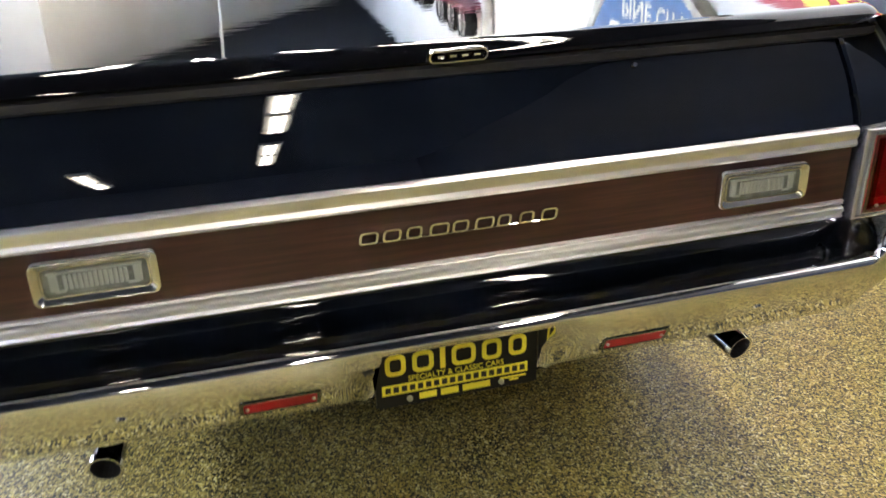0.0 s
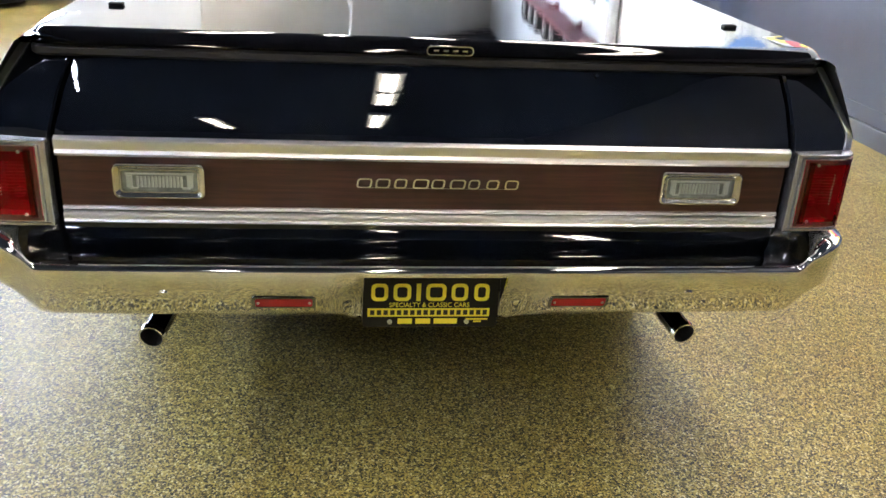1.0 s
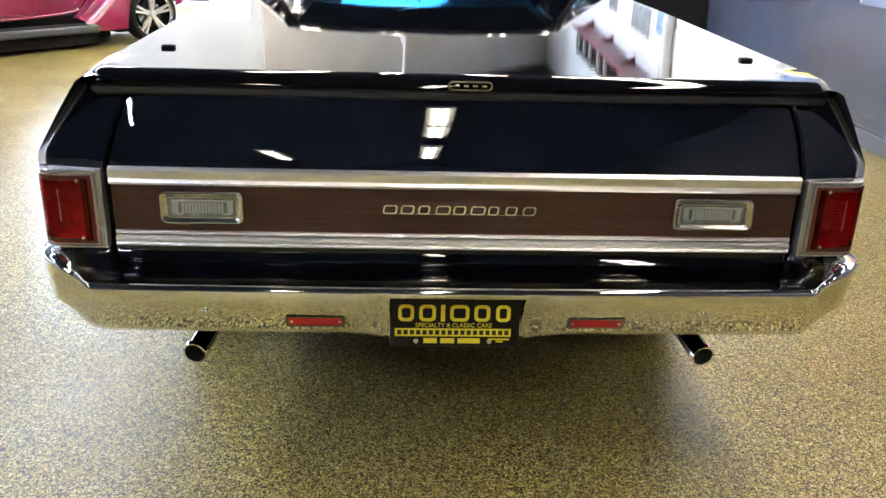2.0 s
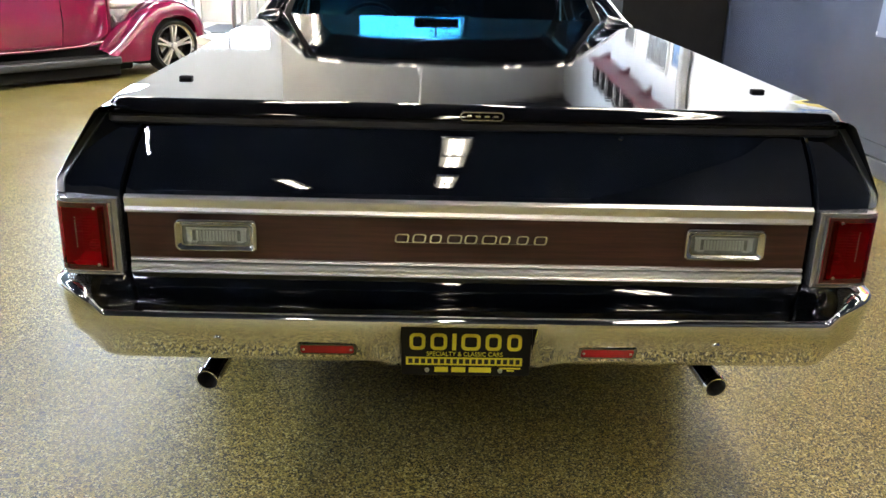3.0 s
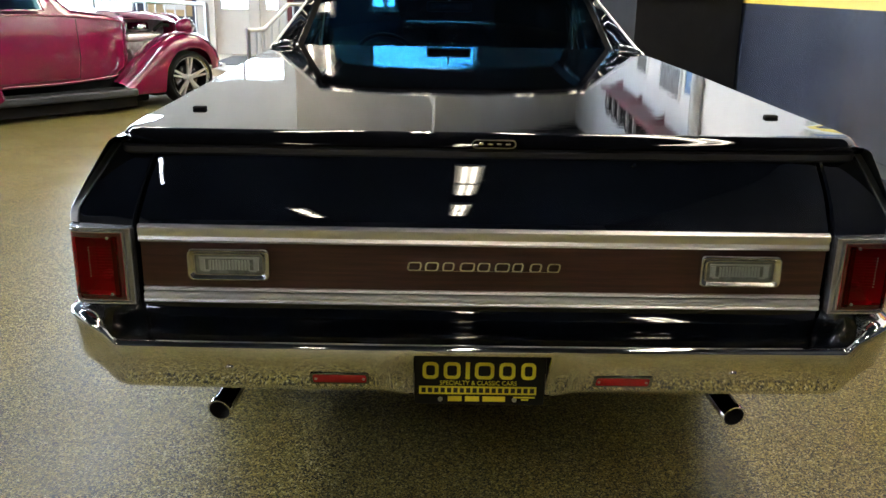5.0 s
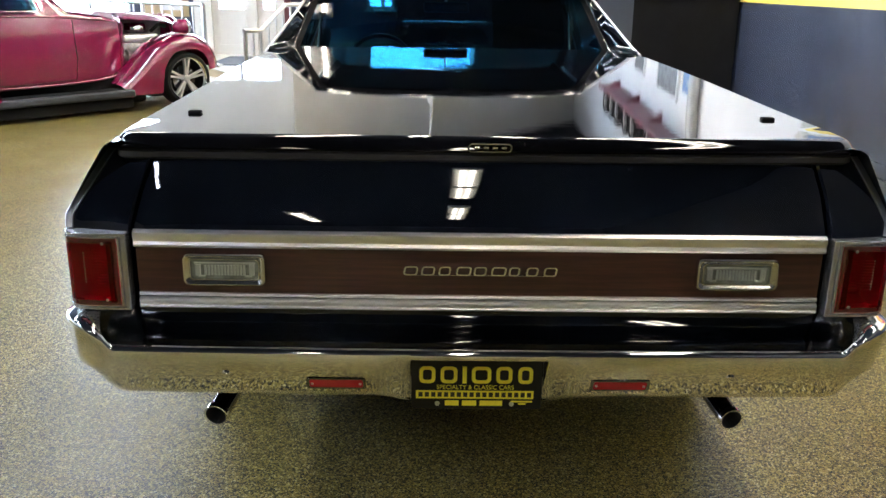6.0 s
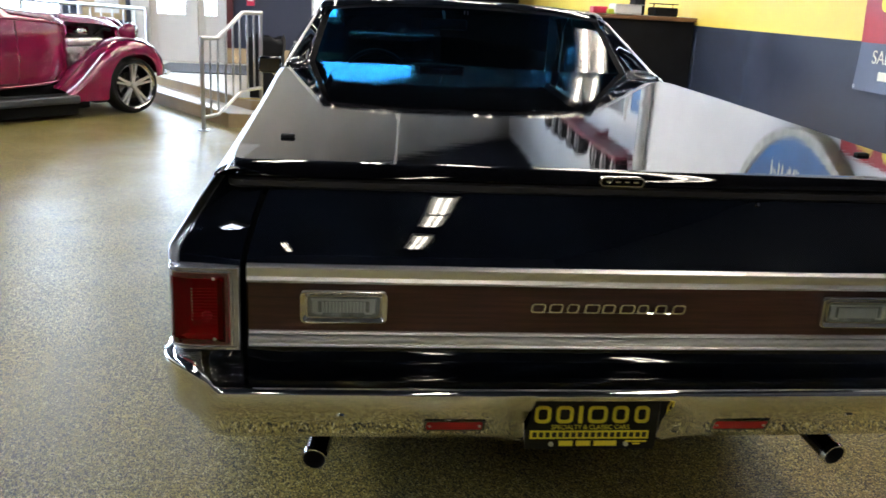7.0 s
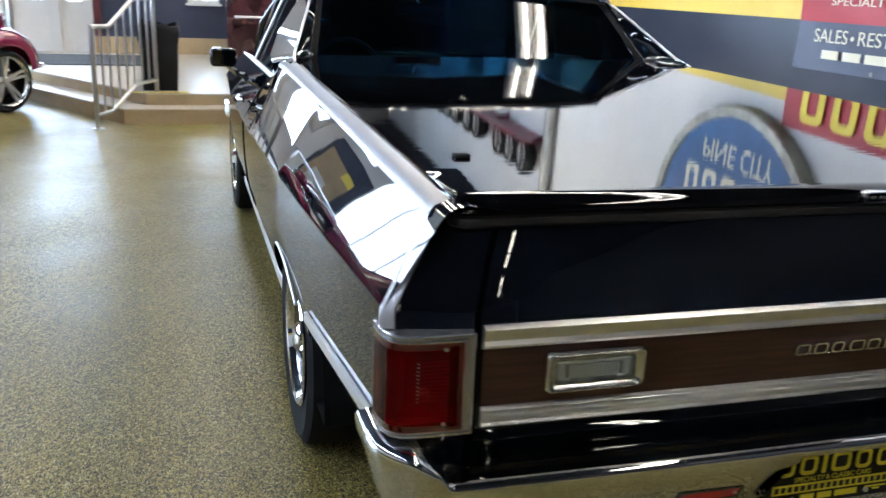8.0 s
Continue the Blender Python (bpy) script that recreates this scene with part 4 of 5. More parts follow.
def rw(u, v, off=0.0):
    """A point of the rear window: u across, v up."""
    y0 = 2.185 + 0.37 * v + 0.013 * u * u - off
    return (u * (0.742 - 0.094 * v), y0, 1.08 + 0.292 * v + off * 0.6)


def window_line(inset, k=8):
    """The rounded outline of the rear window."""
    r, pts = 0.13, []
    for cu, cv, a0 in ((1 - r / 2, 1 - r * 1.6, 0), (-1 + r / 2, 1 - r * 1.6, 90), (-1 + 0.02, -0.02, 180), (1 - 0.02, -0.02, 270)):
        ru, rv = (r / 2, r * 1.6) if a0 < 180 else (0.02, 0.03)
        pts += [(cu + ru * math.cos(radians(a0 + 90 * i / k)), cv + rv * math.sin(radians(a0 + 90 * i / k))) for i in range(k + 1)]
    return [((u * (1 - inset)), 0.5 + (v - 0.5) * (1 - inset * 2.4)) for u, v in pts]


part("rear_window", grid([[rw(u, v) for u in np.linspace(-1, 1, 13)] for v in np.linspace(-0.05, 1.0, 5)]), "tint_glass", car, "blue-tinted rear window", 60)
ol, il = window_line(-0.002), window_line(0.006)
bm = grid([[rw(u, v, 0.004) for u, v in ol], [rw(u, v, 0.008) for u, v in window_line(0.0)], [rw(u, v, 0.008) for u, v in window_line(0.005)], [rw(u, v, 0.003) for u, v in il]], close_v=True)
part("window_moulding", bm, "bezel_chrome", car, "slim chromed rear window moulding", 50)
bm = grid([[rw(u * 1.0, v, 0.002) for u, v in il], [rw(u * 0.965, 0.5 + (v - 0.5) * 0.93, 0.001) for u, v in il]], close_v=True)
part("window_seal", bm, "rubber", car)
bm = bmesh.new()
for k in (-0.004, 0.012):
    box(k, k + 0.006, 2.505, 2.53, 1.346, 1.364, bm=bm)
part("moulding_clip", bm, "chrome", car)
ws = part("windscreen", grid([[(u * w, y - 0.09 * u * u, z) for u in np.linspace(-1, 1, 11)] for w, y, z in ((0.79, 3.93, 0.985), (0.66, 3.45, 1.380))]), "tint_glass", car, "tinted windscreen", 60)

# cab inside
tub = bmesh.new()
box(-0.8, 0.8, 2.4, 3.9, 0.3, 0.36, bm=tub)
box(-0.8, 0.8, 2.36, 2.42, 0.3, 1.06, bm=tub)
for sx in (-1, 1):
    box(sx * 0.80 - 0.02, sx * 0.80 + 0.02, 2.42, 3.85, 0.3, 0.96, bm=tub)
part("cab_lining", tub, "interior", car)
part("rear_shelf", box(-0.70, 0.70, 2.235, 2.52, 1.055, 1.08, 0.005), "interior", car)
seat = part("seat", box(-0.68, 0.68, 2.66, 3.15, 0.38, 0.62, 0.06, 3), "interior", car, "black vinyl bench seat", 40)
part("backrest", box(-0.68, 0.68, 2.5, 2.68, 0.6, 1.04, 0.06, 3), "interior", seat, smooth=40)
part("dashboard", box(-0.76, 0.76, 3.5, 3.86, 0.72, 0.965, 0.05, 3), "interior", car, smooth=40)
st = part("steering_wheel", tube([(-0.38 + 0.19 * math.cos(a), 3.32 + 0.06 * math.sin(a), 0.93 + 0.18 * math.sin(a)) for a in np.linspace(0, 2 * math.pi, 29)], 0.012, 8), "interior", car, smooth=60)
part("column", tube([(-0.38, 3.32, 0.93), (-0.38, 3.6, 0.82)], 0.03, 10), "interior", st)
mr = part("inside_mirror", box(-0.13, 0.13, 3.3, 3.325, 1.245, 1.305, 0.015, 3), "interior", car, smooth=40)
part("mirror_arm", tube([(0, 3.32, 1.29), (0, 3.4, 1.35)], 0.008, 6), "satin", mr)
part("mirror_face", box(-0.12, 0.12, 3.296, 3.299, 1.253, 1.297), "chrome", mr)

# bed cover: a glossy lid with a rolled lip
def cover_z(y):
    return 1.08 + 0.022 * (y - 0.36)


def cover_bow(x, y):
    """The lid lifts slightly at its east rear corner."""
    k = max(0, 1 - (y - 0.06) / 0.45) ** 2
    return (0.001 if x < 0 else 0.005) * (x / 0.83) ** 2 * k


def cover_half(inset):
    """Half widths of the lid from the tail forwards, drawn in by inset."""
    r, x1, ya, pts = 0.03, 0.829 - min(inset, 0.006), 0.055 + inset, []
    for i in range(7):
        a = radians(90 * i / 6)
        pts.append((x1 - r + r * math.sin(a), ya + r - r * math.cos(a)))
    pts += [(x1, y) for y in (0.15, 0.19, 0.23, 0.27, 0.31, 0.4, 0.5, 0.6, 0.75, 0.9, 1.2, 1.5)]
    pts += [(x1 - 0.008, 1.9), (x1 - 0.045, 2.04), (x1 - 0.115, 2.215)]
    # the roll tightens along the sides
    return [(x - max(0, inset - 0.006) * (0.04 + 0.3 * max(0, 1 - (y - ya) / 0.15) ** 2), y) for x, y in pts]


ACROSS = np.linspace(-1, 1, 25)


def cover_ring(inset, dz):
    """The plan outline of the lid, drawn in by inset and shifted in height."""
    half = cover_half(inset)
    x0, ya = half[0]
    pts = [(-x, y) for x, y in reversed(half)] + [(x0 * u, ya) for u in ACROSS[1:-1]] + half
    return [Vector((x, y, cover_z(y) + cover_bow(x, y) + dz)) for x, y in pts]


LIP = [(0.03, -0.030), (0.004, -0.030), (0.0, -0.025), (0.0015, -0.0185), (0.006, -0.0125), (0.012, -0.0078), (0.019, -0.0040), (0.026, -0.0014), (0.033, -0.0003), (0.042, 0.0)]
bm = grid([cover_ring(i, dz) for i, dz in LIP], close_v=True)
grid([[(x * u, y, cover_z(y) + cover_bow(x * u, y)) for u in ACROSS] for x, y in cover_half(0.042)], bm=bm)
bmesh.ops.remove_doubles(bm, verts=bm.verts, dist=1e-5)
cover = part("bed_cover", bm, "cover_black", car, "gloss black flat bed cover", 30)
sl = [cover_ring(0.045, -0.056), cover_ring(0.012, -0.054), cover_ring(0.004, -0.048), cover_ring(0.004, -0.036), cover_ring(0.010, -0.031)]
part("cover_seal", grid(sl, close_v=True), "seal", cover, "grey-black rubber seal", 40)
for x in (-0.72, 0.735):
    part("cover_pad", box(x - 0.017, x + 0.017, 0.349, 0.371, cover_z(0.36) - 0.001, cover_z(0.36) + 0.008, 0.004), "rubber", cover, "black rubber pad")
em = part("cover_emblem", frame_xz(rounded(-0.043, 0.055, 1.0465, 1.0665, 0.010), rounded(-0.0405, 0.0525, 1.049, 1.064, 0.0075), 0.047, 0.07), "chrome", cover, "small chrome emblem outline", 50)
for i in range(4):
    part("emblem_bar", box(-0.028 + 0.02 * i, -0.016 + 0.02 * i, 0.050, 0.07, 1.0535, 1.0595, 0.0015), "chrome", em)

# tailgate
def gate_y(z):
    return interp(z, [0.60, 0.66, 0.69, 0.86, 0.87, 0.90, 0.93, 0.96, 0.99, 1.02, 1.034, 1.042], [0.05, 0.014, 0.006, 0.006, 0.0083, 0.0168, 0.0268, 0.0382, 0.0508, 0.0646, 0.072, 0.080])


def gate_w(z):
    return interp(z, [0.6, 0.88, 0.96, 1.05], [0.775, 0.773, 0.757, 0.729])


rows = []
for z in [0.60, 0.63, 0.66, 0.675, 0.69, 0.78, 0.86, 0.88, 0.90, 0.92, 0.94, 0.96, 0.98, 1.0, 1.015, 1.03, 1.038, 1.042]:
    w, r = gate_w(z), []
    for u in (-1, -0.985, -0.96, -0.92, -0.85, -0.75, -0.5, -0.25, 0, 0.25, 0.5, 0.75, 0.85, 0.92, 0.96, 0.985, 1):
        r.append((w * u, gate_y(z) + 0.006 * u * u + 0.006 * max(0, (abs(u) - 0.92) / 0.08) ** 2, z))
    rows.append([(r[0][0] + 0.004, r[0][1] + 0.03, z)] + r + [(r[-1][0] - 0.004, r[-1][1] + 0.03, z)])
rows.append([(x, y + 0.03, z + 0.002) for x, y, z in rows[-1]])
gate = part("tailgate", grid(rows), "black_paint", car, "gloss black tailgate", 40)
part("top_bead", tube([(x, 0.0715 + 0.006 * (x / 0.71) ** 2, 1.0385) for x in np.linspace(-0.685, 0.685, 21)], 0.0022, 6), "anodised", gate, "thin bright bead along the top edge", 60)
part("gate_backing", box(-0.83, 0.83, 0.09, 0.12, 0.5, 1.0), "under", car)


def strip(z0, z1, x1, lift, mat, name, label):
    """A bright strip with a rolled section across the tailgate."""
    prof = [(0, 0.0), (0.06, lift * 0.7), (0.2, lift), (0.38, lift * 0.72), (0.5, lift * 0.8), (0.66, lift), (0.85, lift * 0.9), (0.96, lift * 0.5), (1, 0.0)]
    bm = grid([[(x, 0.0055 + 0.006 * (x / x1) ** 2 - o, z0 + (z1 - z0) * v) for v, o in prof] for x in np.linspace(-x1, x1, 25)])
    for sx in (-1, 1):
        bm.faces.new([bm.verts.new((sx * x1, 0.0115 - o, z0 + (z1 - z0) * v)) for v, o in prof])
    return part(name, bm, mat, gate, label, 35)


strip(0.832, 0.874, 0.772, 0.013, "bright_trim", "upper_strip", "broad polished strip")
strip(0.718, 0.7275, 0.769, 0.008, "bright_trim", "thin_strip", "thin polished strip")
strip(0.690, 0.7155, 0.769, 0.012, "bright_trim", "lower_strip", "polished lower strip")
bm = grid([[(x, 0.0035 + 0.006 * (x / 0.77) ** 2, z) for z in (0.722, 0.78, 0.836)] for x in np.linspace(-0.77, 0.77, 25)])
part("wood_panel", bm, "woodgrain", gate, "walnut wood-grain vinyl panel")
# chrome letters stand as plain blocks
def lean(pts, z0, k):
    return [(x + (z - z0) * k, z) for x, z in pts]


for i, w in enumerate((0.032, 0.031, 0.027, 0.034, 0.029, 0.034, 0.025, 0.027, 0.030)):
    x = -0.174 + 0.0392 * i
    bm = frame_xz(lean(rounded(x, x + w, 0.777, 0.7985, 0.007, 4), 0.777, 0.15), lean(rounded(x + 0.0042, x + w - 0.0042, 0.7802, 0.7953, 0.004, 4), 0.777, 0.15), -0.007, 0.003)
    part("badge_block", bm, "chrome", gate, "chrome badge block")
part("badge_bar", box(-0.165, 0.168, -0.005, 0.004, 0.7765, 0.7782, 0.0005, 1), "chrome", gate, "thin chrome bar joining the blocks")
part("gate_lock", lathe([(0.0, 0.004), (0.004, 0.004), (0.006, 0.0)], (0.325, 0.0605, 1.012), (0, -1, 0.45), 12), "chrome", gate)

for x0, x1 in ((-0.664, -0.48), (0.484, 0.668)):
    rim = [[(x, y, z) for x, z in rounded(x0 + i, x1 - i, 0.749 + i * 0.85, 0.822 - i * 0.85, 0.013 - i * 0.4)] for i, y in ((0, 0.004), (0, -0.008), (0.0015, -0.011), (0.004, -0.012), (0.0065, -0.011), (0.010, -0.007), (0.0155, -0.0045), (0.0165, -0.003), (0.0165, 0.004))]
    lamp = part("backup_lamp", grid(rim, close_v=True), "lamp_bezel", gate, "bright sloped lamp bezel", 40)
    part("rim", frame_xz(rounded(x0 + 0.0145, x1 - 0.0145, 0.7612, 0.8098, 0.008), rounded(x0 + 0.0165, x1 - 0.0165, 0.7628, 0.8082, 0.007), -0.0062, -0.002), "chrome", lamp, "thin bright rim", 50)
    part("lens", plate_xz(rounded(x0 + 0.016, x1 - 0.016, 0.762, 0.809, 0.007), -0.0052, -0.0045), "clear_glass", lamp, "clear lens")
    part("reflector", plate_xz(rounded(x0 + 0.017, x1 - 0.017, 0.763, 0.808, 0.007), 0.0022, 0.0026), "lamp_inside", lamp)
    xm = (x0 + x1) / 2
    bm = bmesh.new()
    for i in range(13):
        box(xm - 0.046 + 0.0072 * i, xm - 0.0408 + 0.0072 * i, -0.0036, 0.0, 0.771, 0.795, 0.0008, 1, bm)
    part("lens_flute", bm, "lamp_bright", lamp, "upright bright flutes", kind="stuff")
    bm = box(x0 + 0.024, x1 - 0.024, -0.0036, 0.001, 0.797, 0.8015, 0.001, 1)
    for sx in (-1, 1):
        box(xm + sx * 0.06 - 0.006, xm + sx * 0.06 + 0.006, -0.0036, 0.001, 0.77, 0.797, 0.001, 1, bm)
        box(xm + sx * 0.052 - 0.008, xm + sx * 0.052 + 0.008, -0.003, 0.001, 0.767, 0.771, 0.001, 1, bm)
    part("bulb_shield", bm, "lamp_bright", lamp)

# quarter ends beside the tailgate
for sx in (-1, 1):
    rows = []
    for z in [0.58, 0.64, 0.690, 0.692, 0.859, 0.861, 0.872, 0.89, 0.91, 0.93, 0.95, 0.97, 0.99, 1.01, 1.025, 1.037, 1.042]:
        xi, xo, yy, rr = gate_w(z) + 0.009, side_x(z, 0.045), gate_y(z) + 0.006, 0.035
        row = [(xi + 0.004, yy + 0.035), (xi, yy + 0.006), (xi + 0.005, yy), (xi * 0.6 + (xo - rr) * 0.4, yy + 0.007), (xo - rr, yy + 0.020)]
        row += [(xo - rr + rr * math.sin(radians(a)), yy + 0.020 * math.cos(radians(a)) + rr - rr * math.cos(radians(a))) for a in (18, 36, 54, 72, 90)]
        row.append((side_x(z, 0.1), 0.10))
        if 0.691 < z < 0.86:
            row = [(min(x, 0.905), max(y, 0.07)) for x, y in row]
        rows.append([(sx * x, y, z) for x, y in row])
    rows.append([(x, y + 0.02, z + 0.003) for x, y, z in rows[-1]])
    part("quarter_end", grid(rows), "black_paint", car, smooth=50)
    rows = []
    for z in np.linspace(0.869, 1.038, 12):
        xo, yy, rr = side_x(z, 0.045) + 0.0015, gate_y(z) + 0.0045, 0.035
        row = [(xo - rr + (rr + 0.003) * math.sin(radians(a)), yy + 0.020 * math.cos(radians(a)) + rr - (rr + 0.003) * math.cos(radians(a))) for a in (26, 36, 46, 56, 66, 74, 82)]
        row = [(row[0][0] - 0.002, row[0][1] + 0.004)] + row + [(row[-1][0] - 0.003, row[-1][1] + 0.004)]
        rows.append([(sx * x, y, z) for x, y in row])
    part("corner_moulding", grid(rows), "anodised", car, "bright upright corner moulding", 40)
    # tail lamp, wrapped round the corner
    LINE = [(0.787, 0.0), (0.82, 0.0), (0.86, 0.0005), (0.895, 0.003), (0.910, 0.007), (0.919, 0.014), (0.925, 0.026), (0.929, 0.05), (0.932, 0.085)]


    def lamp_line(t0, t1, out, z, n=13):
        """Points along the lamp's plan, pushed outward, at one height."""
        pts, run = [], [0.0]
        for p, q in zip(LINE, LINE[1:]):
            run.append(run[-1] + math.dist(p, q))
        for t in np.linspace(t0, run[-1] - t1, n):
            x, y = interp(t, run, [p[0] for p in LINE]), interp(t, run, [p[1] for p in LINE])
            x2, y2 = interp(t + 0.004, run, [p[0] for p in LINE]), interp(t + 0.004, run, [p[1] for p in LINE])
            x1, y1 = interp(t - 0.004, run, [p[0] for p in LINE]), interp(t - 0.004, run, [p[1] for p in LINE])
            k = math.hypot(x2 - x1, y2 - y1)
            pts.append((sx * (x + out * (y2 - y1) / k), y - out * (x2 - x1) / k, z))
        return pts


    def lamp_ring(inset, out, side=0.0):
        """A closed outline on the lamp's face."""
        lo = lamp_line(inset + side, inset * 0.5, out, 0.686 + inset)
        hi = lamp_line(inset + side, inset * 0.5, out, 0.867 - inset)
        return lo + hi[::-1]


    bm = grid([lamp_ring(0.0, -0.03), lamp_ring(0.0, 0.003), lamp_ring(0.002, 0.0055), lamp_ring(0.006, 0.0055), lamp_ring(0.0075, 0.002), lamp_ring(0.009, 0.002, 0.003), lamp_ring(0.010, 0.007, 0.004), lamp_ring(0.0125, 0.007, 0.006), lamp_ring(0.014, 0.003, 0.006), lamp_ring(0.014, -0.02, 0.006)], close_v=True)
    bz = part("tail_lamp", bm, "bezel_chrome", car, "greying chrome tail lamp bezel", 35)
    rows = []
    for z in (0.699, 0.7, 0.725, 0.75, 0.775, 0.8, 0.825, 0.853, 0.854):
        edge = 0.004 if z in (0.699, 0.854) else 0.0
        rows.append(lamp_line(0.0195, 0.0065, 0.006 - edge, z, 17))
    part("lens", grid(rows), "red_lens", bz, "deep red lens", 60)
    bm = grid([lamp_ring(0.0125, 0.0068, 0.008), lamp_ring(0.024, 0.0068, 0.010)], close_v=True)
    part("lens_edge", bm, "lens_edge", bz, "deep red edge of the lens", 60)
    part("lens_ridge", grid([[(sx * x, y, z) for x, y in ((0.815, -0.0055), (0.817, -0.0085), (0.828, -0.0085), (0.831, -0.0055))] for z in (0.705, 0.78, 0.848)]), "red_lens", bz)
    bowl = [[(0.803, 0.004, 0.698), (0.926, 0.034, 0.698), (0.926, 0.034, 0.856), (0.803, 0.004, 0.856)],
            [(0.806, 0.030, 0.703), (0.905, 0.046, 0.703), (0.905, 0.046, 0.850), (0.806, 0.030, 0.850)],
            [(0.832, 0.046, 0.722), (0.890, 0.054, 0.722), (0.890, 0.054, 0.812), (0.832, 0.046, 0.812)]]
    bm = grid([[(sx * x, y, z) for x, y, z in ring4] for ring4 in bowl], close_v=True)
    bm.faces.new([bm.verts.new((sx * x, y, z)) for x, y, z in bowl[2]])
    part("lamp_bowl", bm, "lamp_red", bz, "pale lamp bowl")
    bm = bmesh.new()
    for i in range(11):
        box(sx * 0.858 - 0.026, sx * 0.858 + 0.026, -0.004, -0.001, 0.752 + 0.0068 * i, 0.7535 + 0.0068 * i, bm=bm)
    part("lens_rib", bm, "lamp_red", bz, "moulded ribs inside the lens", kind="stuff")
    part("bulb", lathe([(0.0, 0.022), (0.009, 0.018), (0.012, 0.006), (0.008, -0.008)], (sx * 0.86, 0.044, 0.745), (0, -1, 0), 14), "lamp_bright", bz)
    for zz in (0.711, 0.843):
        part("screw", lathe([(0.0, 0.003), (0.003, 0.002), (0.0035, 0.0)], (sx * 0.838, -0.0065, zz), (0, -1, 0), 8), "screw", bz)

# rear bumper: one skin swept round the tail
def bumper_station(s):
    """Path point, outward direction and section for a distance along the half bumper."""
    L, R = 0.846, 0.043
    if s <= L:
        p, nrm = Vector((s, 0.012 * (s / L) ** 2, 0)), Vector((0, -1, 0))
    elif s <= L + R * math.pi / 2:
        a = (s - L) / R
        p, nrm = Vector((L + R * math.sin(a), 0.012 + R - R * math.cos(a), 0)), Vector((math.sin(a), -math.cos(a), 0))
    else:
        p, nrm = Vector((L + R, 0.012 + R + s - L - R * math.pi / 2, 0)), Vector((1, 0, 0))
    k = interp(s, [0.826, 0.850, 0.876], [0, 0.5, 1])                       # rise of the end horns
    k = k * k * (3 - 2 * k)
    rec = min(1, max(0, (0.235 - s) / 0.079))          # recess for the plate
    rec = rec * rec * (3 - 2 * rec)
    drop = 0.028 * rec
    zb = interp(s, [0, 0.817, 0.842, 0.867, 0.892, 0.917, 0.952, 1.2], [0.476, 0.476, 0.481, 0.500, 0.535, 0.567, 0.602, 0.62]) - drop
    if s < 0.156:
        zb = 0.566
    sec = [(-0.06, 0.598 + 0.066 * k), (-0.035, 0.612 + 0.060 * k), (-0.018, 0.6165 + 0.056 * k), (0.002 + 0.010 * k, 0.6170 + 0.060 * k), (0.020 + 0.018 * k, 0.6160 + 0.061 * k), (0.040 + 0.019 * k, 0.6132 + 0.060 * k), (0.0475 + 0.018 * k, 0.6108 + 0.056 * k), (0.0512 + 0.014 * k, 0.6070 + 0.048 * k), (0.0528 + 0.010 * k, 0.6005 + 0.036 * k)]
    if s < 0.156:
        sec += [(0.0530, 0.595), (0.0515, 0.5905), (0.047, 0.588), (0.02, 0.5875), (-0.005, 0.5875), (-0.03, 0.5875), (-0.04, 0.590)]
    else:
        zm = 0.562 - 0.45 * (0.476 - zb if zb < 0.476 else 0)
        zl = min(zb + 0.016, 0.54) if zb < 0.53 else zb + 0.006
        zm = max(zm, zl + 0.02)
        sec += [(0.0530 - 0.006 * rec, max(0.577, zm + 0.008)), (0.0500 - 0.03 * rec, zm), (0.031 - 0.045 * rec, (zm + zl) / 2), (0.0125 - 0.04 * rec, zl), (0.006 - 0.04 * rec, zb + 0.004), (-0.004 - 0.03 * rec, zb), (-0.03, zb + 0.004)]
    return [p + nrm * o + Vector((0, 0, z)) for o, z in sec]


ss = [0, 0.05, 0.1, 0.145, 0.1555, 0.157, 0.163, 0.17, 0.178, 0.186, 0.195, 0.204, 0.213, 0.222, 0.231, 0.24, 0.25, 0.26, 0.275, 0.34, 0.42, 0.5, 0.58, 0.66, 0.72, 0.79, 0.817, 0.824, 0.830, 0.836, 0.842, 0.848, 0.854, 0.86, 0.866, 0.872, 0.878, 0.885, 0.892, 0.90, 0.908, 0.9135, 0.925, 0.945, 0.97, 1.0]
half = [bumper_station(s) for s in ss]
rows = [[Vector((-p.x, p.y, p.z)) for p in r] for r in reversed(half[1:])] + half
bumper = part("rear_bumper", grid(rows), "chrome", car, "chrome rear bumper", 55)
for sx in (-1, 1):
    for x, z in ((0.575, 0.548),):
        part("bumper_bolt", lathe([(0.0, 0.006), (0.008, 0.005), (0.012, 0.0)], (sx * x, -0.0365, z), (0, -1, -0.5), 14), "chrome", bumper, smooth=40)
    cx = sx * 0.327
    bm = frame_xz(rounded(cx - 0.068, cx + 0.068, 0.502, 0.537, 0.006), rounded(cx - 0.061, cx + 0.061, 0.507, 0.532, 0.005), -0.0052, 0.03)
    for v in bm.verts:
        v.co.y += -0.0225 - (v.co.z - 0.519) * 0.528
    lampb = part("marker_lamp", bm, "pipe", bumper, "dark chromed marker lamp rim", 50)
    bm = plate_xz(rounded(cx - 0.0613, cx + 0.0613, 0.5068, 0.5322, 0.005), -0.0038, 0.01)
    for v in bm.verts:
        v.co.y += -0.0225 - (v.co.z - 0.519) * 0.528
    part("lens", bm, "red_reflector", lampb, "red marker lens")
    for k in (-1, 1):
        part("screw", lathe([(0.0, 0.003), (0.003, 0.002), (0.0035, 0.0)], (cx + k * 0.055, -0.0272, 0.519), (0, -1, -0.4), 8), "screw", lampb)

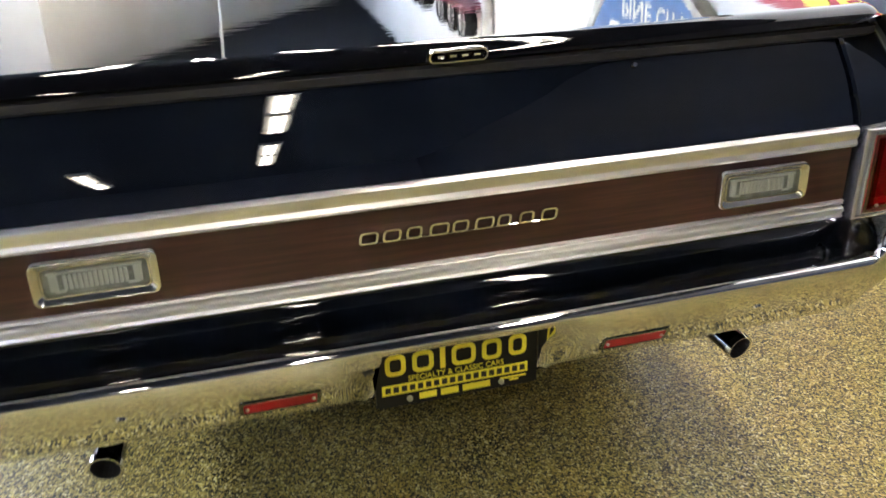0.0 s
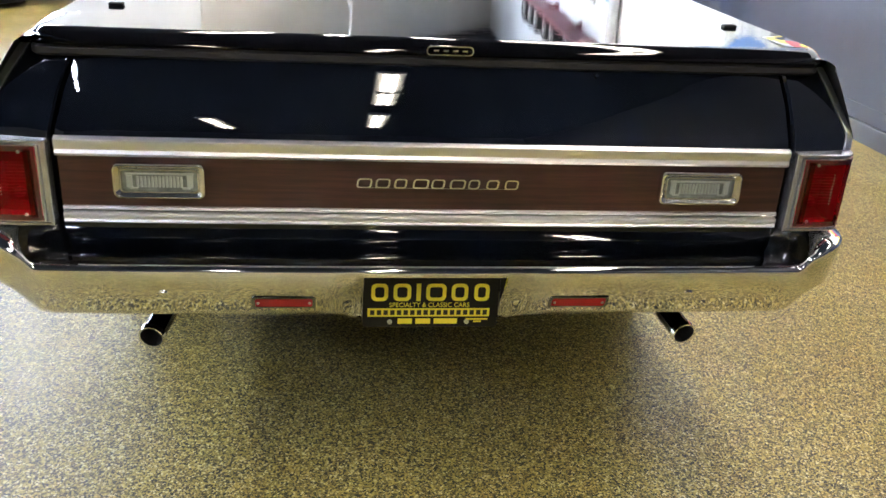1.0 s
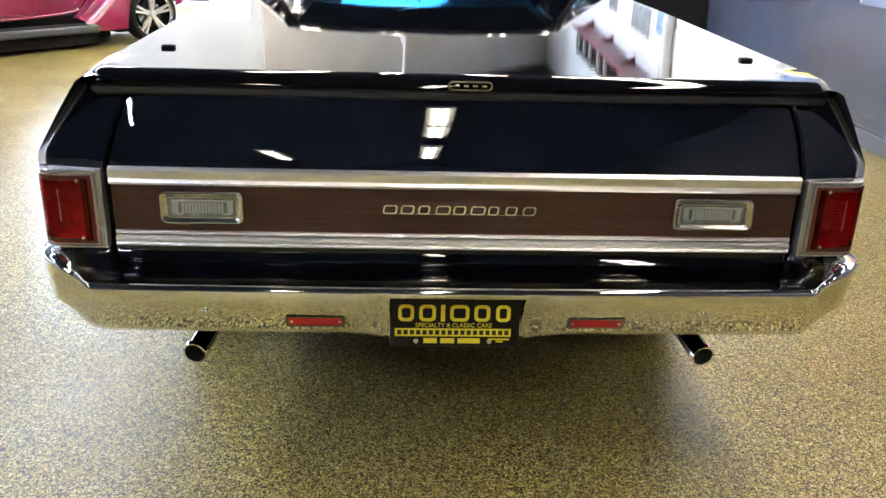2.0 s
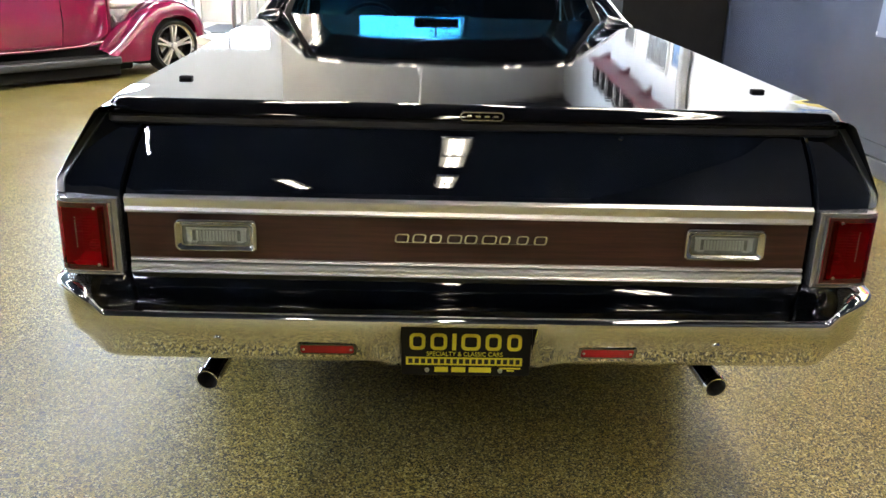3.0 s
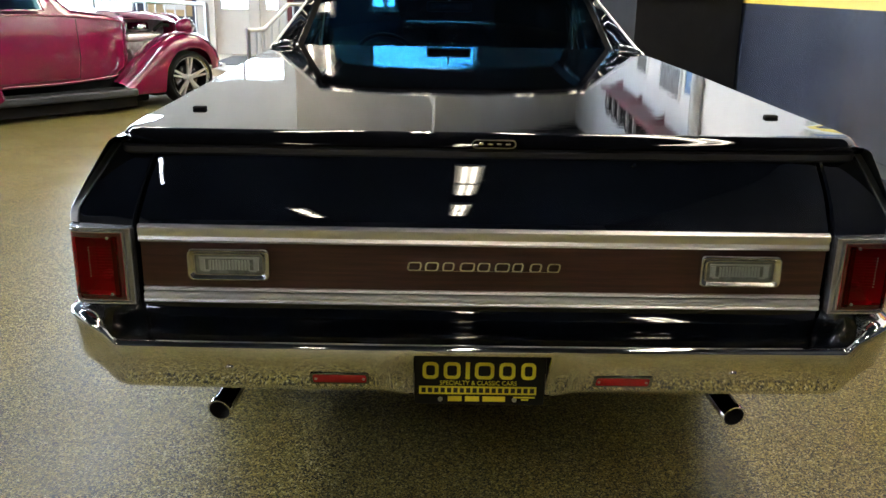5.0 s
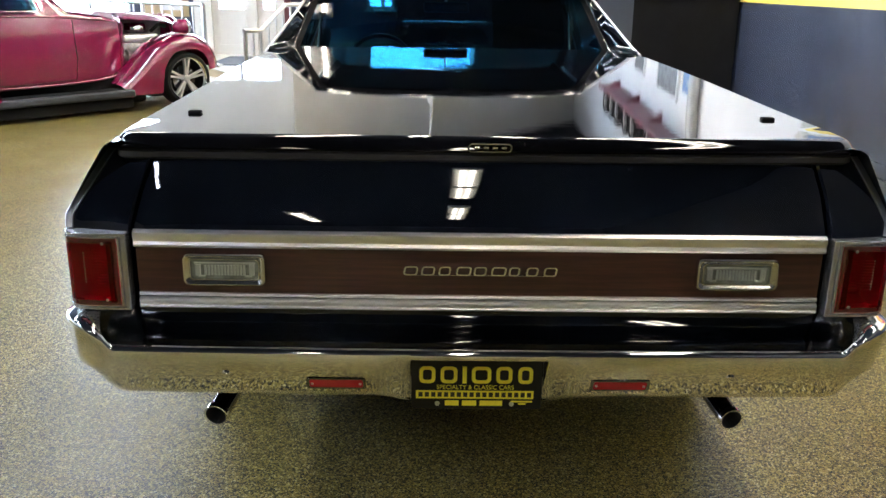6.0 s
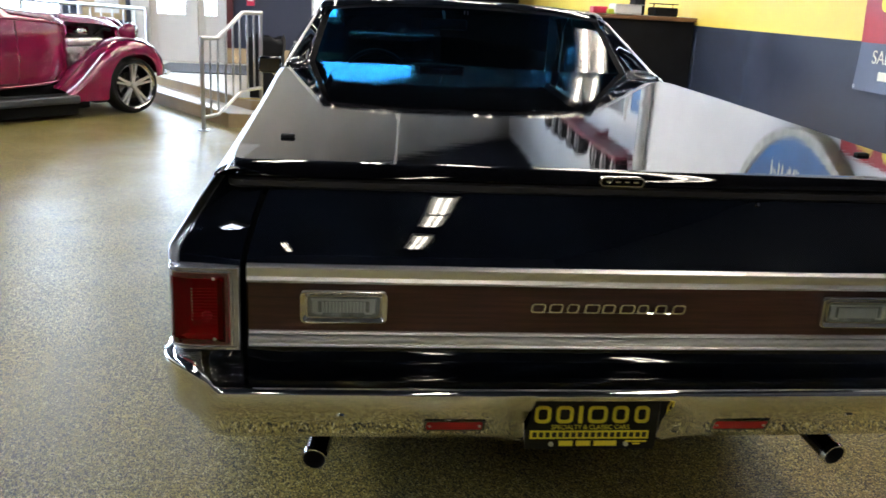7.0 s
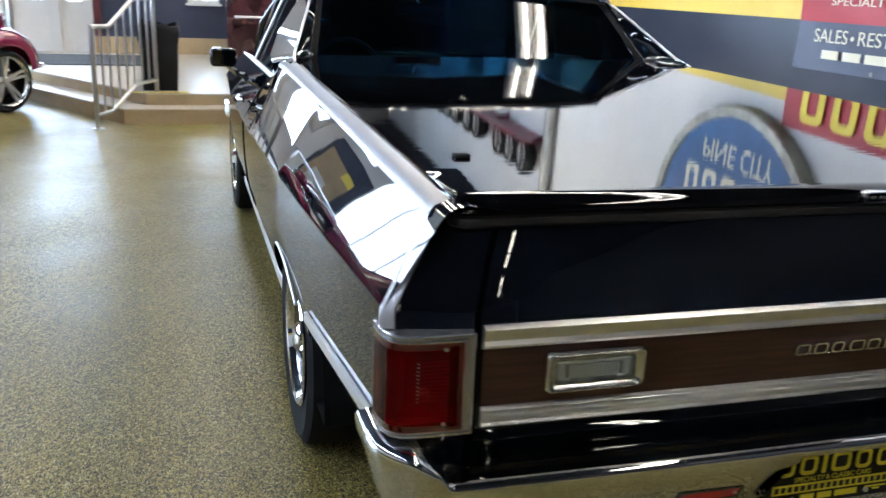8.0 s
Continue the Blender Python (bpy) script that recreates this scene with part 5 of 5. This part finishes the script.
# show plate
plate = part("number_plate", plate_xz(rounded(-0.155, 0.155, 0.430, 0.585, 0.008), 0.026, 0.029), "plate_black", car, "black show plate with yellow print")
PY = 0.0255
for i, (a, b) in enumerate(((-0.136, -0.098), (-0.086, -0.046), (-0.037, -0.021), (-0.012, 0.034), (0.046, 0.084), (0.098, 0.133))):
    if b - a > 0.018:
        bm = frame_xz(rounded(a, b, 0.497, 0.5405, 0.012, 4), rounded(a + 0.0085, b - 0.0085, 0.5055, 0.532, 0.006, 4), PY - 0.0006, PY)
    else:
        bm = box(a + 0.003, b - 0.003, PY - 0.0006, PY, 0.497, 0.5405)
    part("print_block", bm, "plate_yellow", plate, "yellow printed block")
writing("lettering", "SPECIALTY & CLASSIC CARS", 0.016, "plate_yellow", plate, pose(-0.003, PY, 0.4865) @ up, 0.0004, 0.183)
part("print_band", box(-0.144, 0.136, PY - 0.0006, PY, 0.4575, 0.4785), "plate_yellow", plate, "yellow printed band")
for i in range(18):
    part("print_bar", box(-0.138 + 0.0152 * i, -0.128 + 0.0152 * i, PY - 0.0012, PY - 0.0006, 0.4620, 0.4740), "plate_bar", plate)
for a, b in ((-0.075, -0.042), (-0.034, 0.0), (0.008, 0.062)):
    part("print_bar", box(a, b, PY - 0.0006, PY, 0.4390, 0.4525), "plate_yellow", plate)
for a, b, z in ((0.082, 0.133, 0.4505), (0.1, 0.118, 0.4445)):
    part("print_bar", box(a, b, PY - 0.0006, PY, z - 0.002, z + 0.002), "plate_yellow", plate)
for x in (-0.093, 0.084):
    part("screw", lathe([(0.0, 0.005), (0.005, 0.004), (0.006, 0.0)], (x, 0.026, 0.444), (0, -1, 0), 12), "screw", plate)

# exhaust tips
for sx in (-1, 1):
    a, b = Vector((sx * 0.633, 0.066, 0.385)), Vector((sx * 0.575, 0.40, 0.455))
    d = (a - b).normalized()
    ex = part("exhaust_tip", tube([b, a - d * 0.012, a], [0.026, 0.028, 0.030], 24, caps=False), "pipe", car, "dark chromed exhaust tip", 60)
    part("tip_rim", lathe([(0.0255, -0.01), (0.026, 0.0), (0.0305, 0.001), (0.0315, -0.012)], a, d, 24), "chrome", ex, "bright rim", 40)
    part("tip_inside", lathe([(0.0255, 0.0), (0.0245, -0.12), (0.0, -0.12)], a, d, 20), "soot", ex)
    part("hanger", box(sx * 0.615 - 0.035, sx * 0.615 + 0.035, 0.10, 0.14, 0.435, 0.49, 0.008), "under", ex)

# the car stands turned a little to the west of the room's axis
TURN = Matrix(((1, -0.0145, 0, 0), (0, 1, 0, 0), (0, 0, 1, 0), (0, 0, 0, 1)))
for ob in car.children_recursive:
    ob.data.transform(TURN)
    for v in ob.data.vertices:
        v.co.x += 0.06 * min(0.2, max(0, v.co.z - 0.87)) * min(1, max(0, 2.2 - v.co.y))

# ---- the red coupe ----
RC = pose(-3.05, 8.4, 0, 0, 0, -40) @ pose(-0.72, 0, 0)
rc = thing("vintage_coupe", "candy red vintage coupe with an open engine bay and chrome wheels", "car", RC)
secs = [(-0.50, 0.34, 0.46, 0.90, 1.03, 0.28), (-0.54, 0.41, 0.40, 0.94, 1.05, 0.33), (-0.64, 0.49, 0.36, 0.97, 1.07, 0.38), (-0.86, 0.56, 0.34, 1.0, 1.085, 0.42), (-1.0, 0.585, 0.33, 1.01, 1.10, 0.44), (-1.25, 0.62, 0.32, 1.03, 1.13, 0.50), (-1.42, 0.66, 0.32, 1.04, 1.30, 0.52), (-1.62, 0.69, 0.32, 1.05, 1.49, 0.53),
        (-2.1, 0.72, 0.32, 1.06, 1.55, 0.55), (-2.6, 0.72, 0.33, 1.06, 1.53, 0.54), (-3.0, 0.70, 0.35, 1.05, 1.40, 0.50), (-3.4, 0.63, 0.38, 1.0, 1.16, 0.42), (-3.8, 0.50, 0.42, 0.85, 0.95, 0.34), (-4.1, 0.3, 0.5, 0.66, 0.72, 0.2)]
rows = []
for y, w, z0, zb, zr, wr in secs:
    hp = [(w * 0.80, z0 - 0.02), (w * 0.93, z0), (w * 0.985, z0 + 0.10), (w, z0 + 0.3), (w * 0.995, (z0 + zb) / 2 + 0.15), (w * 0.975, zb - 0.03), (w * 0.955, zb), (wr + (w * 0.94 - wr) * 0.45, zb + (zr - zb) * 0.5), (wr, zr - 0.05), (wr * 0.85, zr - 0.012), (wr * 0.5, zr), (0, zr + 0.006)]
    rows.append([(x, y, z) for x, z in hp] + [(-x, y, z) for x, z in reversed(hp[:-1])])
bm = grid(rows)
body = part("body", bm, "candy_red", rc, smooth=50)
part("firewall", box(-0.36, 0.36, -0.56, -0.52, 0.40, 1.0, 0.02), "candy_red", rc)
part("floor_pan", box(-0.5, 0.5, -3.6, 0.3, 0.22, 0.33), "under", rc)
part("chassis", box(-0.60, 0.60, -3.7, -0.42, 0.07, 0.215, 0.03), "under", rc, "black undertray")
part("cross_member", box(-0.5, 0.5, -0.3, 0.35, 0.10, 0.215, 0.03), "under", rc)
for sx in (-1, 1):
    part("side_window", grid([[(sx * 0.695, -1.62, 1.09), (sx * 0.715, -2.45, 1.10)], [(sx * 0.575, -1.72, 1.44), (sx * 0.585, -2.4, 1.46)]]), "tint_glass", body, "dark side glass")
    part("window_moulding", tube([(sx * 0.70, -1.6, 1.085), (sx * 0.72, -2.47, 1.095), (sx * 0.59, -2.42, 1.465), (sx * 0.58, -1.7, 1.445), (sx * 0.70, -1.6, 1.085)], 0.008, 6), "candy_red", body)
    part("belt_bead", tube([(sx * (w * 0.968 + 0.004), y, zb - 0.015) for y, w, z0, zb, zr, wr in secs[:9]], 0.012, 8), "candy_red", body, smooth=60)
    part("sill_bead", tube([(sx * (w * 0.95 + 0.006), y, z0 + 0.02) for y, w, z0, zb, zr, wr in secs[1:9]], 0.012, 8), "candy_red", body, smooth=60)
    door = part("door_seam", tube([(sx * 0.705, -1.28, 1.0), (sx * 0.70, -1.26, 0.6), (sx * 0.66, -1.27, 0.38), (sx * 0.70, -1.9, 0.37), (sx * 0.725, -2.45, 0.38), (sx * 0.732, -2.47, 1.0)], 0.004, 6), "under", body)
    part("door_handle", tube([(sx * 0.725, -2.34, 0.93), (sx * 0.76, -2.34, 0.93), (sx * 0.76, -2.24, 0.93)], 0.009, 6), "chrome", body)
    # front fender, swept over the wheel
    path = [(-0.80, 0.255), (-0.72, 0.31), (-0.62, 0.40), (-0.50, 0.52), (-0.37, 0.64), (-0.21, 0.735), (-0.03, 0.78), (0.14, 0.765), (0.27, 0.70), (0.36, 0.60), (0.405, 0.50), (0.42, 0.42)]
    rows = []
    for i, (y, z) in enumerate(path):
        a, b = path[max(i - 1, 0)], path[min(i + 1, len(path) - 1)]
        t = Vector((0, b[0] - a[0], b[1] - a[1])).normalized()
        nn = Vector((0, -t.z, t.y))
        wide = interp(i, [0, 2, 5, 8, 11], [0.9, 0.95, 1.0, 1.0, 0.9])
        row = []
        for x, o in ((0.34, -0.10), (0.36, -0.02), (0.44, 0.03), (0.55, 0.055), (0.66, 0.06), (0.76, 0.045), (0.835, 0.01), (0.865, -0.04), (0.868, -0.09), (0.855, -0.12)):
            q = Vector((sx * (0.34 + (x - 0.34) * wide), y, z)) + nn * o
            row.append(q)
        rows.append(row)
    fd = part("front_fender", grid(rows), "candy_red", rc, "bulbous red front fender", 60)
    part("fender_skirt", grid([[(sx * 0.84, -0.82, 0.18), (sx * 0.84, -0.36, 0.18)], [(sx * 0.846, -0.74, 0.27), (sx * 0.846, -0.34, 0.32)], [(sx * 0.85, -0.60, 0.38), (sx * 0.85, -0.32, 0.44)], [(sx * 0.853, -0.46, 0.50), (sx * 0.853, -0.26, 0.54)], [(sx * 0.855, -0.30, 0.60), (sx * 0.855, -0.17, 0.63)]]), "candy_red", fd, smooth=60)
    path = [(-2.18, 0.24), (-2.26, 0.45), (-2.42, 0.66), (-2.66, 0.80), (-2.92, 0.84), (-3.2, 0.78), (-3.46, 0.62), (-3.6, 0.42)]
    rows = []
    for i, (y, z) in enumerate(path):
        a, b = path[max(i - 1, 0)], path[min(i + 1, len(path) - 1)]
        t = Vector((0, b[0] - a[0], b[1] - a[1])).normalized()
        nn = Vector((0, t.z, -t.y))
        rows.append([Vector((sx * x, y, z)) + nn * o for x, o in ((0.62, -0.06), (0.68, 0.02), (0.76, 0.05), (0.85, 0.03), (0.895, -0.03), (0.90, -0.12))])
    part("rear_fender", grid(rows), "candy_red", rc, "bulbous red rear fender", 60)
    rb = part("running_board", box(sx * 0.74 - 0.13, sx * 0.74 + 0.13, -2.26, -0.72, 0.17, 0.25, 0.02, 3), "board_rubber", rc, "black rubber running board", 40)
    # black strip stands for the board's underside and the shadow below it
    part("shade_skirt", box(sx * 0.76 - 0.03, sx * 0.76 + 0.03, -2.3, -0.70, 0.045, 0.168, 0.012), "under", rb, "black strip for the underside and shade below the board")
    for k in range(5):
        part("board_rib", box(sx * (0.65 + 0.042 * k) - 0.008, sx * (0.65 + 0.042 * k) + 0.008, -2.22, -0.78, 0.2505, 0.256), "rubber", rb)
    hl = part("headlight", lathe([(0.0, 0.07), (0.06, 0.065), (0.09, 0.03), (0.098, 0.0), (0.085, -0.08), (0.045, -0.14), (0.0, -0.16)], (sx * 0.50, 0.20, 0.88), (0, 1, 0), 24), "candy_red", rc, "red headlight bucket", 50)
    part("ring", lathe([(0.095, -0.005), (0.103, 0.0), (0.1, 0.02), (0.088, 0.032)], (sx * 0.50, 0.20, 0.88), (0, 1, 0), 24), "chrome", hl, "chrome headlight ring", 50)
    part("stand", tube([(sx * 0.50, 0.15, 0.81), (sx * 0.50, 0.14, 0.75)], 0.02, 8), "candy_red", hl)
    for y, r, ti in ((0.0, 0.31, 0.10), (-2.84, 0.34, 0.13)):
        w = part("wheel", lathe([(0.25, -ti), (r - 0.03, -ti - 0.005), (r - 0.008, -ti + 0.015), (r, -ti + 0.04), (r, ti - 0.04), (r - 0.008, ti - 0.015), (r - 0.03, ti + 0.005), (0.25, ti)], (sx * 0.72, y, r), (sx, 0, 0), 40), "rubber", rc, "low black tyre", 35)
        rim = part("rim", lathe([(0.25, ti), (0.246, ti + 0.008), (0.232, ti - 0.004), (0.224, ti - 0.03)], (sx * 0.72, y, r), (sx, 0, 0), 40), "chrome", w, "polished rim", 35)
        # barrel coloured black for the shade in the gaps between the spokes
        part("barrel", lathe([(0.2235, ti - 0.03), (0.218, -0.03), (0.06, -0.04), (0.0, -0.04)], (sx * 0.72, y, r), (sx, 0, 0), 40), "under", w, smooth=35)
        for k in range(5):
            for da in (-0.13, 0.13):
                a = 2 * math.pi * k / 5 + da + 0.3
                ca, sa = math.cos(a), math.sin(a)
                tw = Vector((0, -sa, ca)) * 0.013
                c0, c1 = Vector((sx * (0.72 + ti - 0.035), y + 0.04 * ca, r + 0.04 * sa)), Vector((sx * (0.72 + ti - 0.01), y + 0.232 * ca, r + 0.232 * sa))
                dp = Vector((-sx * 0.035, 0, 0))
                bm = loft([[c0 - tw, c0 + tw, c0 + tw + dp, c0 - tw + dp], [c1 - tw * 0.8, c1 + tw * 0.8, c1 + tw * 0.8 + dp, c1 - tw * 0.8 + dp]])
                part("spoke", bm, "alloy", w)
        part("hub_cap", lathe([(0.045, 0.0), (0.043, ti - 0.03), (0.03, ti - 0.01), (0.0, ti - 0.008)], (sx * 0.72, y, r), (sx, 0, 0), 20), "alloy", w, smooth=40)
        part("brake_disc", lathe([(0.15, -0.012), (0.15, 0.0), (0.0, 0.0)], (sx * 0.72, y, r), (sx, 0, 0), 24), "pipe", w)
# hood top with open sides, grille shell, engine
rows = []
for y, w, z in ((-0.88, 0.40, 1.07), (-0.5, 0.36, 1.065), (-0.1, 0.31, 1.045), (0.18, 0.26, 1.01), (0.27, 0.22, 0.97)):
    rows.append([(w * 1.0 * u, y, z - 0.09 * abs(u) ** 2.5) for u in np.linspace(-1, 1, 13)])
part("hood", grid(rows), "candy_red", rc, "red hood top", 60)
sh = [[(w * math.sin(a) , y, 0.68 + h * math.cos(a)) for a in np.linspace(0, 2 * math.pi, 24, endpoint=False)] for y, w, h in ((0.2, 0.25, 0.34), (0.3, 0.24, 0.34), (0.38, 0.19, 0.30))]
part("grille_shell", loft(sh), "candy_red", rc, "red grille shell", 50)
for i in range(9):
    part("grille_bar", tube([(-0.12 + 0.03 * i, 0.385, 0.46), (-0.12 + 0.03 * i, 0.388, 0.9)], 0.005, 6), "chrome", rc)
part("inner_panel", box(-0.05, 0.0, -0.86, 0.2, 0.4, 0.98), "engine_grey", rc)
eng = part("engine", box(-0.2, 0.24, -0.48, 0.08, 0.42, 0.72, 0.04, 2), "engine_grey", rc, "grey engine block", 40)
part("valve_cover", box(0.10, 0.25, -0.44, 0.02, 0.70, 0.80, 0.03, 3), "alloy", eng, smooth=40)
part("air_cleaner", lathe([(0.0, 0.1), (0.13, 0.1), (0.145, 0.08), (0.145, 0.02), (0.12, 0.0)], (0.06, -0.2, 0.82), (0, 0, 1), 24), "chrome", eng, smooth=40)
for i in range(4):
    part("header_pipe", tube([(0.25, -0.42 + 0.13 * i, 0.62), (0.32, -0.43 + 0.12 * i, 0.56), (0.31, -0.46, 0.42)], 0.02, 8), "engine_grey", eng, smooth=60)
part("hose", tube([(0.18, -0.05, 0.82), (0.24, 0.02, 0.9), (0.2, 0.14, 0.88)], 0.022, 8), "rubber", eng, smooth=60)
part("crash_bar", tube([(-0.7, 0.55, 0.42), (0.0, 0.62, 0.42), (0.7, 0.55, 0.42)], 0.03, 8), "chrome", rc, "chrome front bumper", 60)
for sx in (-1, 1):
    part("bumper_bracket", box(sx * 0.3 - 0.02, sx * 0.3 + 0.02, 0.25, 0.6, 0.36, 0.4), "under", rc)
